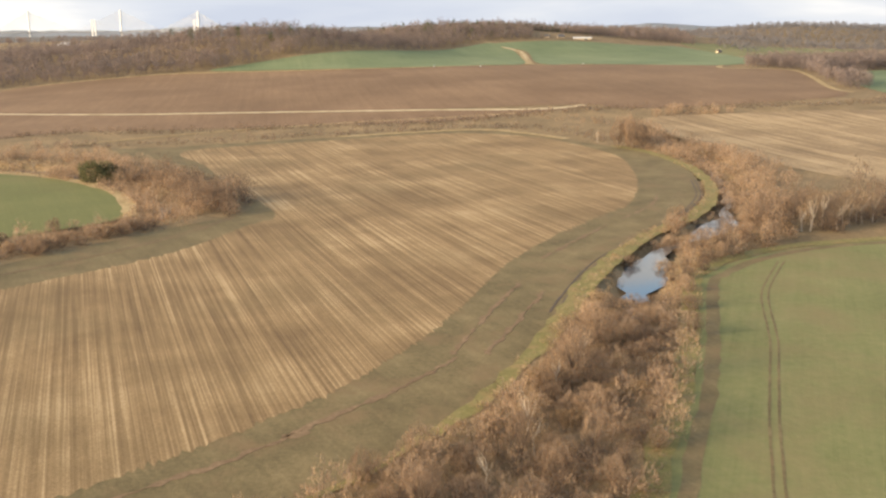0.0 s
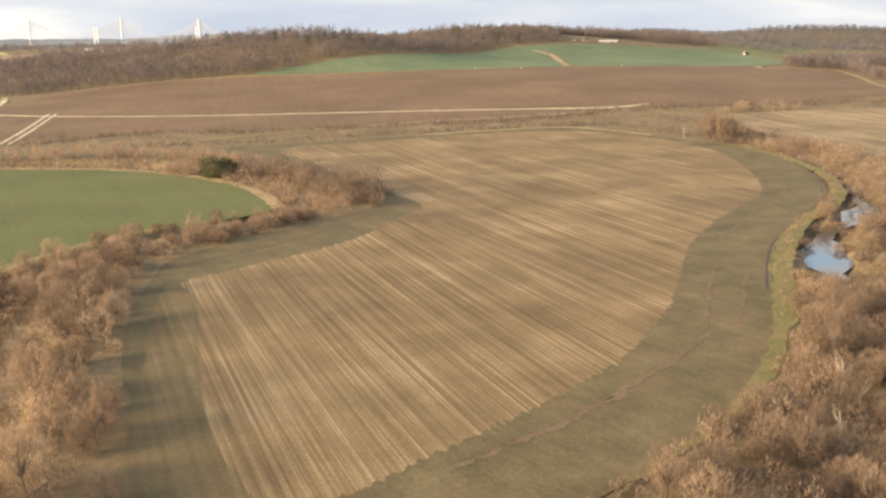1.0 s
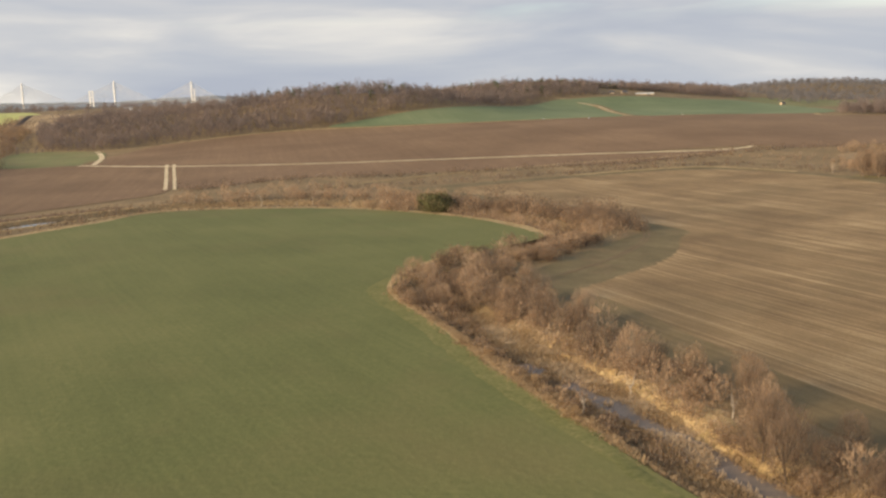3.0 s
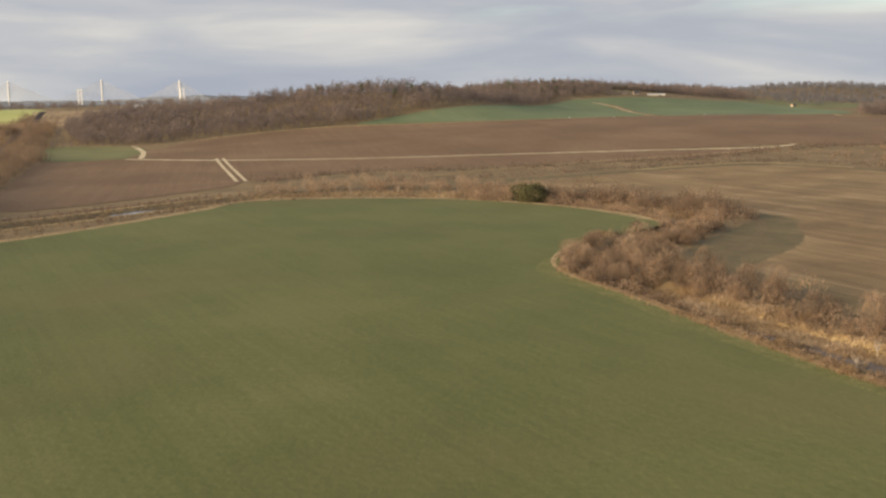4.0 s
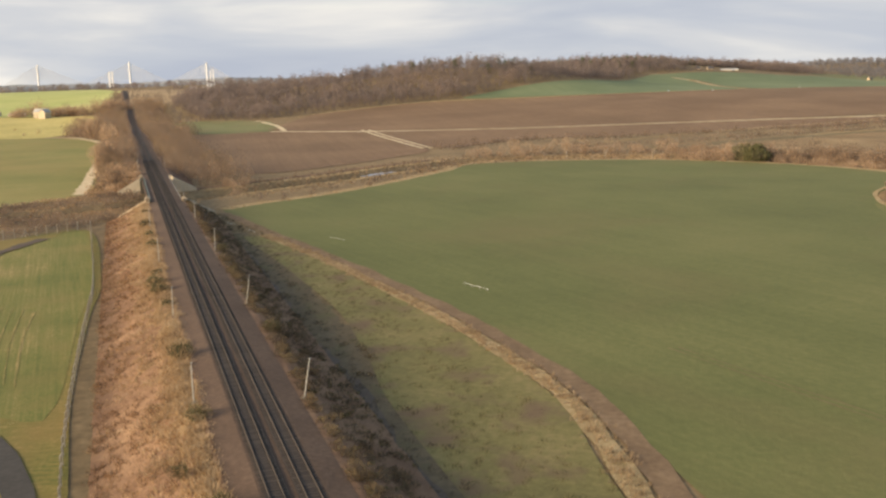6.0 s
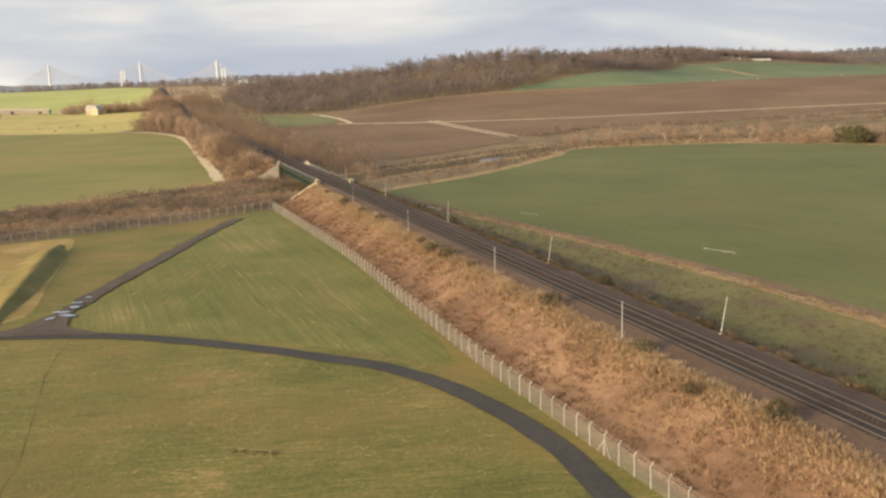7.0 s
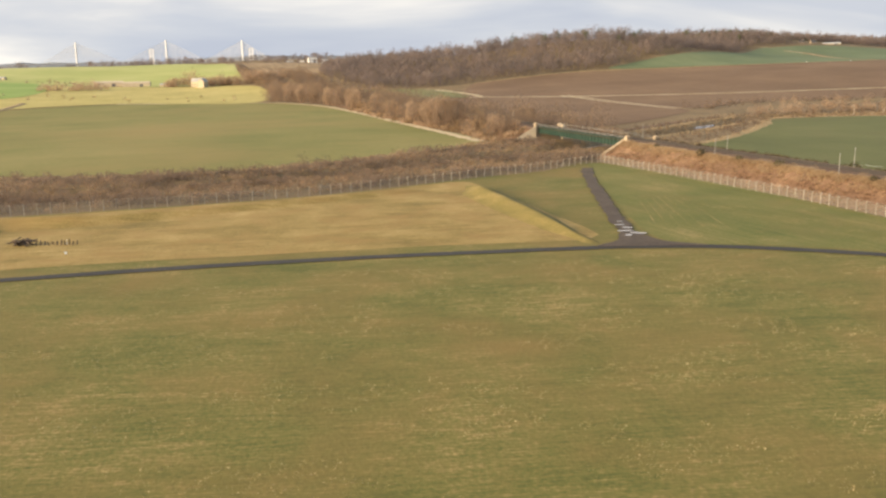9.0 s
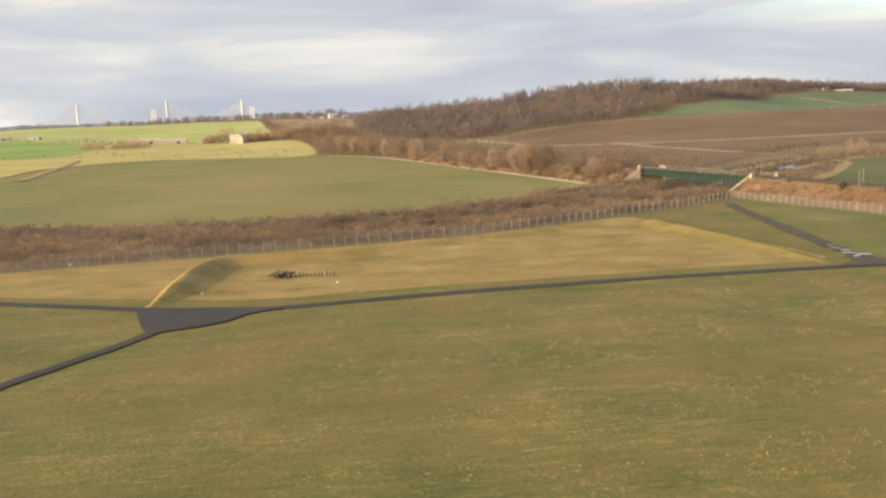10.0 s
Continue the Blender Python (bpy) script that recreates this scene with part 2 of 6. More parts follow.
# Dark olive of the beam that replaces a shadowed grass line.
GRASS_LINE_TONE = surface("grass_line_tone", [(0.3, (0.13, 0.11, 0.058)), (0.7, (0.23, 0.19, 0.105))], 3, 0.3)
SLATE = surface("slate_roof", [(0.3, (0.07, 0.07, 0.08)), (0.7, (0.17, 0.165, 0.17))], 3, 0.4, rough=0.7, bump=0.2)
SHEET_ROOF = surface("sheet_roof", [(0.3, (0.30, 0.29, 0.27)), (0.7, (0.50, 0.48, 0.45))], 8, 0.6, rough=0.7, bump=0.05)
PALE_ROOF = surface("pale_sheet_roof", [(0.3, (0.46, 0.46, 0.46)), (0.7, (0.62, 0.62, 0.61))], 8, 0.6, rough=0.7, bump=0.05)
GLASS_DARK = surface("window_glass", [(0.3, (0.03, 0.035, 0.04)), (0.7, (0.06, 0.065, 0.07))], 2, 0.5, rough=0.15, bump=0.0)
BARK = surface("bark", [(0.3, (0.07, 0.052, 0.038)), (0.7, (0.16, 0.12, 0.09))], 5, 0.5, random_tint=0.3)
BIRCH_BARK = surface("birch_bark", [(0.3, (0.26, 0.22, 0.18)), (0.7, (0.48, 0.43, 0.36))], 3, 0.4, random_tint=0.3)
TWIG = surface("winter_twigs", [(0.26, (0.21, 0.148, 0.102)), (0.45, (0.315, 0.22, 0.146)), (0.6, (0.41, 0.29, 0.19)), (0.76, (0.52, 0.385, 0.26))], 16, 3, (0.5, 0.35), island=0.1, random_tint=0.5, bump=0, thin=0.5, sparse=0.55)
TWIG_DARK = surface("dark_twigs", [(0.28, (0.15, 0.11, 0.084)), (0.5, (0.245, 0.178, 0.13)), (0.75, (0.36, 0.265, 0.185))], 26, 5, (0.6, 0.3), island=0.12, bump=0, thin=0.45, sparse=0.55)
TWIG_WOOD = surface("woodland_twigs", [(0.30, (0.115, 0.096, 0.092)), (0.48, (0.18, 0.145, 0.132)), (0.60, (0.24, 0.186, 0.162)), (0.70, (0.33, 0.245, 0.192))], 60, 14, (0.45, 0.6), island=0.06, bump=0, thin=0.4, sparse=0.72)
TWIG_PALE = surface("pale_twigs", [(0.3, (0.24, 0.165, 0.095)), (0.7, (0.48, 0.34, 0.20))], 16, 3, (0.5, 0.3), island=0.3, random_tint=0.4, bump=0, thin=0.45, sparse=0.55)
REEDS = surface("dead_reeds", [(0.3, (0.25, 0.168, 0.096)), (0.5, (0.40, 0.285, 0.168)), (0.7, (0.54, 0.415, 0.26))], 12, 2, (0.6, 0.4), island=0.22, bump=0, thin=0.45, sparse=0.6)
BRACKEN_TUFT = surface("bracken_tufts", [(0.3, (0.18, 0.105, 0.06)), (0.46, (0.265, 0.158, 0.09)), (0.6, (0.37, 0.245, 0.14)), (0.75, (0.52, 0.39, 0.235))], 13, 2, (0.8, 0.2), island=0.1, bump=0, thin=0.45, sparse=0.6)
GRASS_TUFT = surface("grass_tufts", [(0.3, (0.12, 0.10, 0.04)), (0.7, (0.25, 0.19, 0.085))], 13, 2, (0.7, 0.2), island=0.3, bump=0, thin=0.45, sparse=0.6)
LITTER = surface("straw_litter", [(0.3, (0.26, 0.185, 0.085)), (0.5, (0.40, 0.30, 0.155)), (0.7, (0.54, 0.43, 0.26))], 12, 2, island=0.4, bump=0)
PALE_REEDS = surface("bleached_reeds", [(0.3, (0.36, 0.265, 0.165)), (0.5, (0.52, 0.40, 0.265)), (0.7, (0.66, 0.535, 0.375))], 8, 2, (0.6, 0.4), island=0.2, bump=0, thin=0.45, sparse=0.6)
BRAMBLE = surface("bramble", [(0.3, (0.105, 0.075, 0.045)), (0.5, (0.165, 0.12, 0.07)), (0.7, (0.24, 0.18, 0.10))], 8, 2, (0.6, 0.3), island=0.2, bump=0, thin=0.45, sparse=0.6)
ROUGH_GREEN = surface("rough_green", [(0.3, (0.11, 0.098, 0.036)), (0.5, (0.18, 0.155, 0.056)), (0.7, (0.28, 0.215, 0.095))], 12, 1.2, tint=((0.16, 0.11, 0.062), 11, 0.5, 0.66))
GORSE_LEAF = surface("gorse_leaf", [(0.3, (0.06, 0.056, 0.028)), (0.7, (0.15, 0.13, 0.065))], 4, 1, island=0.4, random_tint=0.4, bump=0, thin=0.45, sparse=0.6)
HOLLY_LEAF = surface("holly_leaf", [(0.3, (0.07, 0.068, 0.032)), (0.5, (0.115, 0.112, 0.052)), (0.7, (0.17, 0.155, 0.075))], 6, 1, island=0.3, bump=0, thin=0.35, sparse=0.75)
EVERGREEN = surface("evergreen_leaf", [(0.3, (0.036, 0.044, 0.022)), (0.5, (0.062, 0.072, 0.034)), (0.7, (0.10, 0.11, 0.052))], 6, 1, island=0.3, random_tint=0.2, bump=0)
# Greyer and bluer than near twigs: haze of distance put into the colour.
HAZE_TWIG = surface("haze_tinted_twigs", [(0.3, (0.12, 0.115, 0.12)), (0.5, (0.17, 0.158, 0.16)), (0.7, (0.225, 0.20, 0.195))], 90, 20, bump=0, thin=0.4, sparse=0.75)
# Blue-grey air haze is painted into the horizon hills.
HAZE_LAND = surface("haze_tinted_land", [(0.3, (0.16, 0.17, 0.17)), (0.5, (0.22, 0.23, 0.24)), (0.7, (0.27, 0.28, 0.30))], 400, 60, bump=0)


def water_material(name="river_water", colour=(0.045, 0.055, 0.065), ior=2.0):
    m = bpy.data.materials.new(name)
    m.use_nodes = True
    tree = m.node_tree
    b = tree.nodes["Principled BSDF"]
    b.inputs["Base Color"].default_value = (*colour, 1)
    b.inputs["Roughness"].default_value, b.inputs["IOR"].default_value = 0.05, ior
    b.inputs["Specular IOR Level"].default_value = 0.5
    n = node(tree, "ShaderNodeTexNoise", Scale=0.6, Detail=3.0)
    tree.links.new(tree.nodes.new("ShaderNodeTexCoord").outputs["Object"], n.inputs["Vector"])
    p = node(tree, "ShaderNodeBump", Strength=0.04, Distance=0.1)
    tree.links.new(n.outputs[0], p.inputs["Height"])
    tree.links.new(p.outputs[0], b.inputs["Normal"])
    return m


def mesh_wire_material():
    """Chain link seen from afar: mostly open, thin grey wire."""
    m = bpy.data.materials.new("chain_link")
    m.use_nodes = True
    tree = m.node_tree
    b = tree.nodes["Principled BSDF"]
    b.inputs["Base Color"].default_value = (0.20, 0.18, 0.15, 1)
    b.inputs["Roughness"].default_value = 0.6
    b.inputs["Alpha"].default_value = 0.3
    return m


OILED = surface("oiled_ballast", [(0.3, (0.036, 0.028, 0.024)), (0.5, (0.055, 0.043, 0.036)), (0.7, (0.082, 0.066, 0.054))], 9, 0.6)
# The bright green holds painted sunlight for this one field.
SUNNED_GREEN = surface("sunned_green_pasture", [(0.3, (0.19, 0.27, 0.06)), (0.5, (0.26, 0.345, 0.085)), (0.7, (0.34, 0.40, 0.12))], 80, 4.0, (0.7, 0.3), (20, 6, 120, 0.3))
MARSH = surface("marsh_water", [(0.3, (0.12, 0.10, 0.085)), (0.5, (0.17, 0.142, 0.122)), (0.7, (0.25, 0.20, 0.155))], 4, 0.7, rough=0.4, bump=0.15)
BROWN_BANK = surface("brown_bank", [(0.3, (0.08, 0.06, 0.034)), (0.5, (0.132, 0.098, 0.055)), (0.7, (0.20, 0.148, 0.08))], 8, 1.2, tint=((0.12, 0.105, 0.045), 9, 0.52, 0.7))
WATER, CHAIN_LINK = water_material(), mesh_wire_material()
PUDDLE = water_material("muddy_puddle", (0.25, 0.205, 0.175), 1.6)
SWATHE = surface("straw_swathe", [(0.35, (0.15, 0.142, 0.038)), (0.5, (0.25, 0.195, 0.065)), (0.62, (0.37, 0.275, 0.115))], 7, 0.8, (0.6, 0.4))

# ---- lie of the land ----
HILLS = np.array([
    (-20, 1120, 420, 260, 17.6),
    (-244, 1313, 189, 145, 44.3),
    (59, 1700, 329, 300, 59.2),
    (444, 1988, 299, 250, 36.4),
    (-503, 1318, 196, 172, 22.5),
    (-700, 1650, 260, 300, 26.3),
    (1050, 2650, 420, 380, 59.9),
    (650, 2450, 350, 350, 23.4),
    (-1150, 1650, 400, 350, 26.3),
    (-1350, 2100, 500, 400, 23.3),
    (350, 1150, 280, 260, 7.4),
    (800, 1500, 500, 450, 27.1),
    (-700, 2300, 500, 350, 41.0),
    (-350, 1080, 120, 110, 2.9),
    (-1100, 1050, 350, 250, 8.8),
    (-600, 1150, 150, 120, 8.3),
    (-200, 900, 300, 170, 3.2),
    (300, 800, 350, 220, 8.3),
    (-1600, 1200, 400, 500, 33.2),
    (-89, 1539, 151, 173, 11.5),
], float)  # x, y, half-widths, height


def land(x, y):
    """Height of the ground, without river bed and embankment."""
    x, y = np.asarray(x, float)[..., None], np.asarray(y, float)[..., None]
    return (np.exp(-(((x - HILLS[:, 0]) / HILLS[:, 2]) ** 2) - ((y - HILLS[:, 1]) / HILLS[:, 3]) ** 2) * HILLS[:, 4]).sum(-1)


def smooth(points, step=6.0, closed=False):
    """A Catmull-Rom line through plan points, cut into even steps."""
    p = np.array(points, float)
    n = len(p)
    get = (lambda k: p[k % n]) if closed else (lambda k: p[min(max(k, 0), n - 1)])
    out = []
    for k in range(n if closed else n - 1):
        a, b, c, d = (get(k + s) for s in (-1, 0, 1, 2))
        count = max(2, int(np.linalg.norm(c - b) / step))
        for s in np.arange(count) / count:
            out.append(0.5 * (2 * b + (c - a) * s + (2 * a - 5 * b + 4 * c - d) * s**2 + (3 * b - a - 3 * c + d) * s**3))
    if not closed:
        out.append(p[-1])
    return np.array(out)


RIVER = smooth([(-800, 205), (-740, 214), (-680, 208), (-620, 220), (-560, 246), (-505, 288), (-455, 326), (-412, 372), (-370, 416), (-346, 446), (-300, 488), (-240, 489), (-186, 464),
                (-140, 412), (-110, 362), (-124, 326), (-150, 292), (-168, 248), (-158, 205), (-147, 172), (-137, 140), (-126, 100), (-100, 62), (-60, 52), (-18, 84), (8, 120), (28, 165), (42, 212), (54, 250), (68, 288), (96, 326), (110, 358),
                (123, 402), (131, 450), (138, 500), (136, 545), (150, 600), (190, 690)], 5.0)


def off_line(x, y, line):
    """Distance of plan points from a line."""
    d = np.full(np.shape(x), 1e9)
    for a in range(0, len(line), 40):
        part = line[a:a + 40]
        d = np.minimum(d, np.sqrt(((np.asarray(x)[..., None] - part[:, 0]) ** 2) + ((np.asarray(y)[..., None] - part[:, 1]) ** 2)).min(-1))
    return d


def ground_height(x, y):
    d = off_line(x, y, RIVER)
    s = np.clip((10.0 - d) / 6.0, 0, 1)
    silted = np.clip((238.0 - np.asarray(y)) / 16.0, 0, 1) * (np.asarray(x) > -100)
    return land(x, y) - 3.4 * (1 - 0.7 * silted) * s * s * (3 - 2 * s)


def part(name, bm, material, parent=None, label=""):
    """Links a bmesh, or (vertices, faces), as one mesh object under a thing or a part."""
    me = bpy.data.meshes.new(name)
    if isinstance(bm, tuple):
        v, f = bm
        me.from_pydata([tuple(p) for p in np.asarray(v, float)], [], [tuple(int(i) for i in q) for q in f])
    else:
        bm.to_mesh(me)
        bm.free()
    me.materials.append(material)
    me.update()
    ob = new(name, me)
    if parent is not None:
        ob.parent = parent
    return tagged(ob, label)


def big_mesh(name, verts, tris, material):
    """Links large triangle or quad arrays quickly."""
    me = bpy.data.meshes.new(name)
    v, f = np.asarray(verts, np.float32), np.asarray(tris, np.int32)
    k = f.shape[1]
    me.vertices.add(len(v))
    me.vertices.foreach_set("co", v.ravel())
    me.loops.add(f.size)
    me.loops.foreach_set("vertex_index", f.ravel())
    me.polygons.add(len(f))
    me.polygons.foreach_set("loop_start", np.arange(0, f.size, k, dtype=np.int32))
    me.materials.append(material)
    me.update(calc_edges=True)
    me.validate()
    return new(name, me)


def shade_smooth(ob):
    ob.data.polygons.foreach_set("use_smooth", [True] * len(ob.data.polygons))
    return ob


def box(bm, size, at=(0, 0, 0), turn=0.0, bevel=0.0):
    m = Matrix.Translation(at) @ Matrix.Rotation(turn, 4, "Z") @ Matrix.Diagonal((*size, 1))
    made = bmesh.ops.create_cube(bm, size=1.0, matrix=m)
    if bevel:
        edges = list({e for v in made["verts"] for e in v.link_edges})
        bmesh.ops.bevel(bm, geom=edges, offset=bevel, segments=1, affect="EDGES")


def inside(x, y, ring):
    """Which plan points lie in a ring."""
    x, y = np.asarray(x, float), np.asarray(y, float)
    hit = np.zeros(x.shape, bool)
    for (ax, ay), (bx, by) in zip(ring, np.roll(ring, -1, 0)):
        cross = (ay > y) != (by > y)
        with np.errstate(divide="ignore", invalid="ignore"):
            hit ^= cross & (x < (bx - ax) * (y - ay) / (by - ay) + ax)
    return hit


def sheet(name, ring, material, lift, label, cell=14.0, height=land, category="field"):
    """A field: a ring of plan points filled and draped over the land."""
    ring = np.array(ring, float)
    lo, hi = ring.min(0), ring.max(0)
    gx, gy = np.meshgrid(np.arange(lo[0], hi[0], cell), np.arange(lo[1], hi[1], cell))
    gx, gy = gx.ravel(), gy.ravel()
    keep = inside(gx, gy, ring) & (off_line(gx, gy, ring) > cell * 0.35)
    pts = [Vector(p) for p in ring] + [Vector(p) for p in zip(gx[keep], gy[keep])]
    n = len(ring)
    v, _, f, *_ = geometry.delaunay_2d_cdt(pts, [(k, (k + 1) % n) for k in range(n)], [list(range(n))], 1, 1e-4)
    xy = np.array([tuple(p) for p in v])
    z = height(xy[:, 0], xy[:, 1]) + lift
    faces = []
    for q in f:
        a, b, c = (xy[i] for i in q[:3])
        faces.append(q if (b[0] - a[0]) * (c[1] - a[1]) > (b[1] - a[1]) * (c[0] - a[0]) else q[::-1])
    ob = part(name, (np.column_stack([xy, z]), faces), material)
    shade_smooth(ob)
    return tagged(ob, label, category, kind="structure")


def ribbon(name, line, width, material, lift, label, height=land, category="path", rows=2, edge=0.0, crown=0.0):
    """A strip that follows a plan line over the land; edge: how ragged its sides are."""
    line = np.array(line, float)
    run = np.gradient(line, axis=0)
    run /= np.linalg.norm(run, axis=1)[:, None] + 1e-9
    side = np.column_stack([run[:, 1], -run[:, 0]])
    rng = np.random.default_rng(len(line))
    wide = np.full(len(line), width / 2.0) if np.isscalar(width) else np.asarray(width) / 2.0
    v = []
    for k in range(rows + 1):
        s = 2.0 * k / rows - 1.0
        w = wide * s
        if k in (0, rows) and edge:
            w = w + s * edge * rng.uniform(-1, 1, len(line))
        p = line + side * w[:, None]
        v.append(np.column_stack([p, height(p[:, 0], p[:, 1]) + lift + crown * (1 - s * s)]))
    n = len(line)
    faces = [(k * n + i, k * n + i + 1, (k + 1) * n + i + 1, (k + 1) * n + i)[::-1] for k in range(rows) for i in range(n - 1)]
    ob = part(name, (np.concatenate(v), faces), material)
    shade_smooth(ob)
    return tagged(ob, label, category, kind="structure")


# ---- ground ----
def spaced(stops):
    out = []
    for (a, b, step) in stops:
        out.extend(np.arange(a, b, step))
    return np.array(out + [stops[-1][1]], float)


def build_ground():
    xs = spaced([(-9000, -3000, 600), (-3000, -1500, 100), (-1500, -840, 16), (-840, 240, 5.4), (240, 900, 16), (900, 2000, 50), (2000, 9000, 500)])
    ys = spaced([(-4000, -400, 300), (-400, -130, 30), (-130, 720, 5.4), (720, 2300, 15), (2300, 3300, 50), (3300, 9000, 300)])
    gx, gy = np.meshgrid(xs, ys)
    z = ground_height(gx, gy)
    w, h = len(xs), len(ys)
    i = np.arange((h - 1) * (w - 1))
    a = (i // (w - 1)) * w + i % (w - 1)
    ob = big_mesh("ground", np.column_stack([gx.ravel(), gy.ravel(), z.ravel()]), np.column_stack([a, a + 1, a + w + 1, a + w]), ROUGH_GRASS)
    shade_smooth(ob)
    return tagged(ob, "rough tawny winter grassland rolling to low hills", "ground", kind="structure")


build_ground()
wide = np.full(len(RIVER), 3.0)
for reach, size, width in (((58.0, 266.0), 23, 15.0), ((98.0, 330.0), 15, 14.0), ((-358.0, 433.0), 15, 10.5)):
    near = np.exp(-((off_line(RIVER[:, 0], RIVER[:, 1], np.array([reach])) / size) ** 2))
    wide = wide + (width - 3.0) * near
marshy = (RIVER[:, 0] < -105) & (RIVER[:, 0] > -172) & (RIVER[:, 1] < 255)
wide = np.where(marshy, 0.6, wide)
wide = np.where((RIVER[:, 0] > -60) & (RIVER[:, 1] < 236), 0.7, wide)
ribbon("river", RIVER, wide, WATER, 0.0, "slow dark river reflecting the pale sky", height=lambda x, y: np.full(np.shape(x), -1.75), category="river", edge=1.5)

MARSH_LINE = smooth([(-151, 172), (-149, 166.5), (-144, 157), (-140, 148), (-134.5, 134), (-129.5, 122), (-125, 108), (-119, 92)], 1.2)
ribbon("marsh_pool", MARSH_LINE, [max(1.6, 7.2 + 6.5 * noise.noise((float(q) * 0.16, 4.7, 0.3)) + 2.4 * noise.noise((float(q) * 0.6, 9.1, 0.3))) for q in range(len(MARSH_LINE))], MARSH, 0.0, "shallow muddy marsh water among flattened reeds", height=lambda x, y: np.full(np.shape(x), -1.72), category="marsh", edge=0.8)
FLAT_LINE = smooth([(-147.5, 183), (-143, 170), (-137.5, 159), (-133.5, 149), (-128, 135), (-122.5, 121), (-117, 106)], 1.5)
ribbon("reed_flat", FLAT_LINE, [8.4 + 6.0 * noise.noise((float(q) * 0.3, 2.2, 0.7)) for q in range(len(FLAT_LINE))], DRY_GRASS, 0.3, "bleached flattened reeds on the marsh edge", height=ground_height, category="reeds", edge=1.0, rows=4)
ribbon("river_pool", smooth([(-368, 421), (-363, 428), (-358, 435.5), (-351, 445)], 1.5), [2.0 + 5.5 * math.sin(math.pi * q / 18) for q in range(len(smooth([(-368, 421), (-363, 428), (-358, 435.5), (-351, 445)], 1.5)))], WATER, 0.0, "brimming pool of the river shining white", height=lambda x, y: np.full(np.shape(x), -0.9), category="river", edge=0.5)
RAIL_AT, RAIL_RUN, RAIL_SIDE = np.array([-370.0, 66.0]), np.array([-0.2772, 0.9608]), np.array([0.9608, 0.2772])

# fields: plan outlines
A_OUT = smooth([(-108, 70), (-60, 84), (-20, 128), (2, 160), (20, 199), (31, 230), (41, 258), (58, 295), (73, 321), (90, 347), (106, 382), (116, 423), (119, 466), (112, 511), (97, 539), (74, 569), (52, 596), (20, 618), (-65, 597), (-152, 562), (-195, 545),
                (-150, 500), (-110, 440), (-84, 390), (-80, 352), (-96, 327), (-118, 296), (-136, 268), (-136, 240), (-132, 210), (-122, 172), (-110, 140), (-104, 110)], 6, True)
A_IN = smooth([(-92, 96), (-60, 128), (-40, 148), (-21, 172), (-6, 200), (3, 223), (19, 271), (37, 308), (58, 342), (73, 364), (86, 409), (93, 458), (92, 512), (60, 580), (8, 606), (-64, 583), (-146, 540),
               (-122, 480), (-92, 412), (-64, 352), (-70, 330), (-86, 288), (-111, 257), (-127, 236), (-122, 207), (-114, 174), (-108, 147), (-100, 118)], 6, True)
B_RING = smooth([(-416, 300), (-409, 311), (-373, 349), (-331, 415), (-304, 462), (-240, 464), (-185, 442), (-141, 398), (-120, 348), (-150, 312), (-168, 292), (-182.5, 256), (-182, 237), (-172, 208), (-163, 175.4), (-155.4, 150.7), (-148.6, 131), (-142, 115), (-119, 40), (-100, -120), (-80, -420),
                 (-230, -420), (-286, -120), (-316, 40), (-320, 75), (-328, 104), (-340, 137), (-364, 190), (-388, 239)], 6, True)
R_RING = smooth([(24, 100), (38.5, 145), (48, 170), (58.5, 205), (71, 250), (76, 259), (88, 273), (108, 287), (130, 295), (165, 303), (240, 310), (330, 300), (330, 60), (120, 20), (40, 40)], 6, True)
S_RING = smooth([(144, 664), (212, 682), (330, 690), (460, 640), (420, 420), (320, 372), (215, 392), (178, 440), (154, 520), (140, 598)], 8, True)
C_RING = smooth([(-490, 360), (-549, 296), (-595, 268), (-640, 262), (-700, 270), (-780, 290), (-900, 330), (-930, 520), (-892, 640), (-885, 757), (-803, 836), (-670, 820), (-614, 772), (-576, 680), (-527, 505)], 8, True)
PLOUGH_LOW = smooth([(-415, 442), (-445, 480), (-500, 660), (-528, 800), (-451, 806), (-387, 782), (-330, 592), (-352, 520)], 8, True)
PLOUGH_MID = smooth([(-322, 592), (-372, 762), (-257, 741), (-139, 736), (-22, 730), (75, 722), (112, 738), (60, 700), (-4, 668), (-90, 660), (-176, 648), (-258, 640)], 8, True)
PLOUGH_TOP = smooth([(-464, 806), (-464, 892), (-444, 1015), (-396, 1046), (-327, 1078), (-253, 1082), (-158, 1090), (-45, 1108), (59, 1140), (178, 1140), (322, 1120), (318, 1076), (385, 1050), (346, 856), (347, 815), (317, 770), (201, 724), (135, 722), (110, 750), (-22, 742), (-139, 748), (-257, 753), (-376, 776)], 9, True)
TRIANGLE = smooth([(-590, 985), (-500, 975), (-470, 900), (-456, 824), (-535, 818)], 9, True)
HILL_WEST = smooth([(-268, 1104), (-195, 1170), (-61, 1285), (66, 1478), (92, 1440), (108, 1390), (102, 1180), (54, 1150), (-45, 1120), (-158, 1102)], 9, True)
HILL_EAST = smooth([(78, 1478), (200, 1545), (330, 1565), (400, 1580), (425, 1335), (340, 1132), (178, 1154), (122, 1170), (126, 1390), (104, 1440)], 9, True)
PASTURE_RING = smooth([(-668, 832), (-700, 1080), (-790, 1150), (-925, 1200), (-1060, 1180), (-1250, 1000), (-1200, 700), (-1000, 520), (-935, 540), (-896, 640), (-890, 765), (-803, 846)], 12, True)
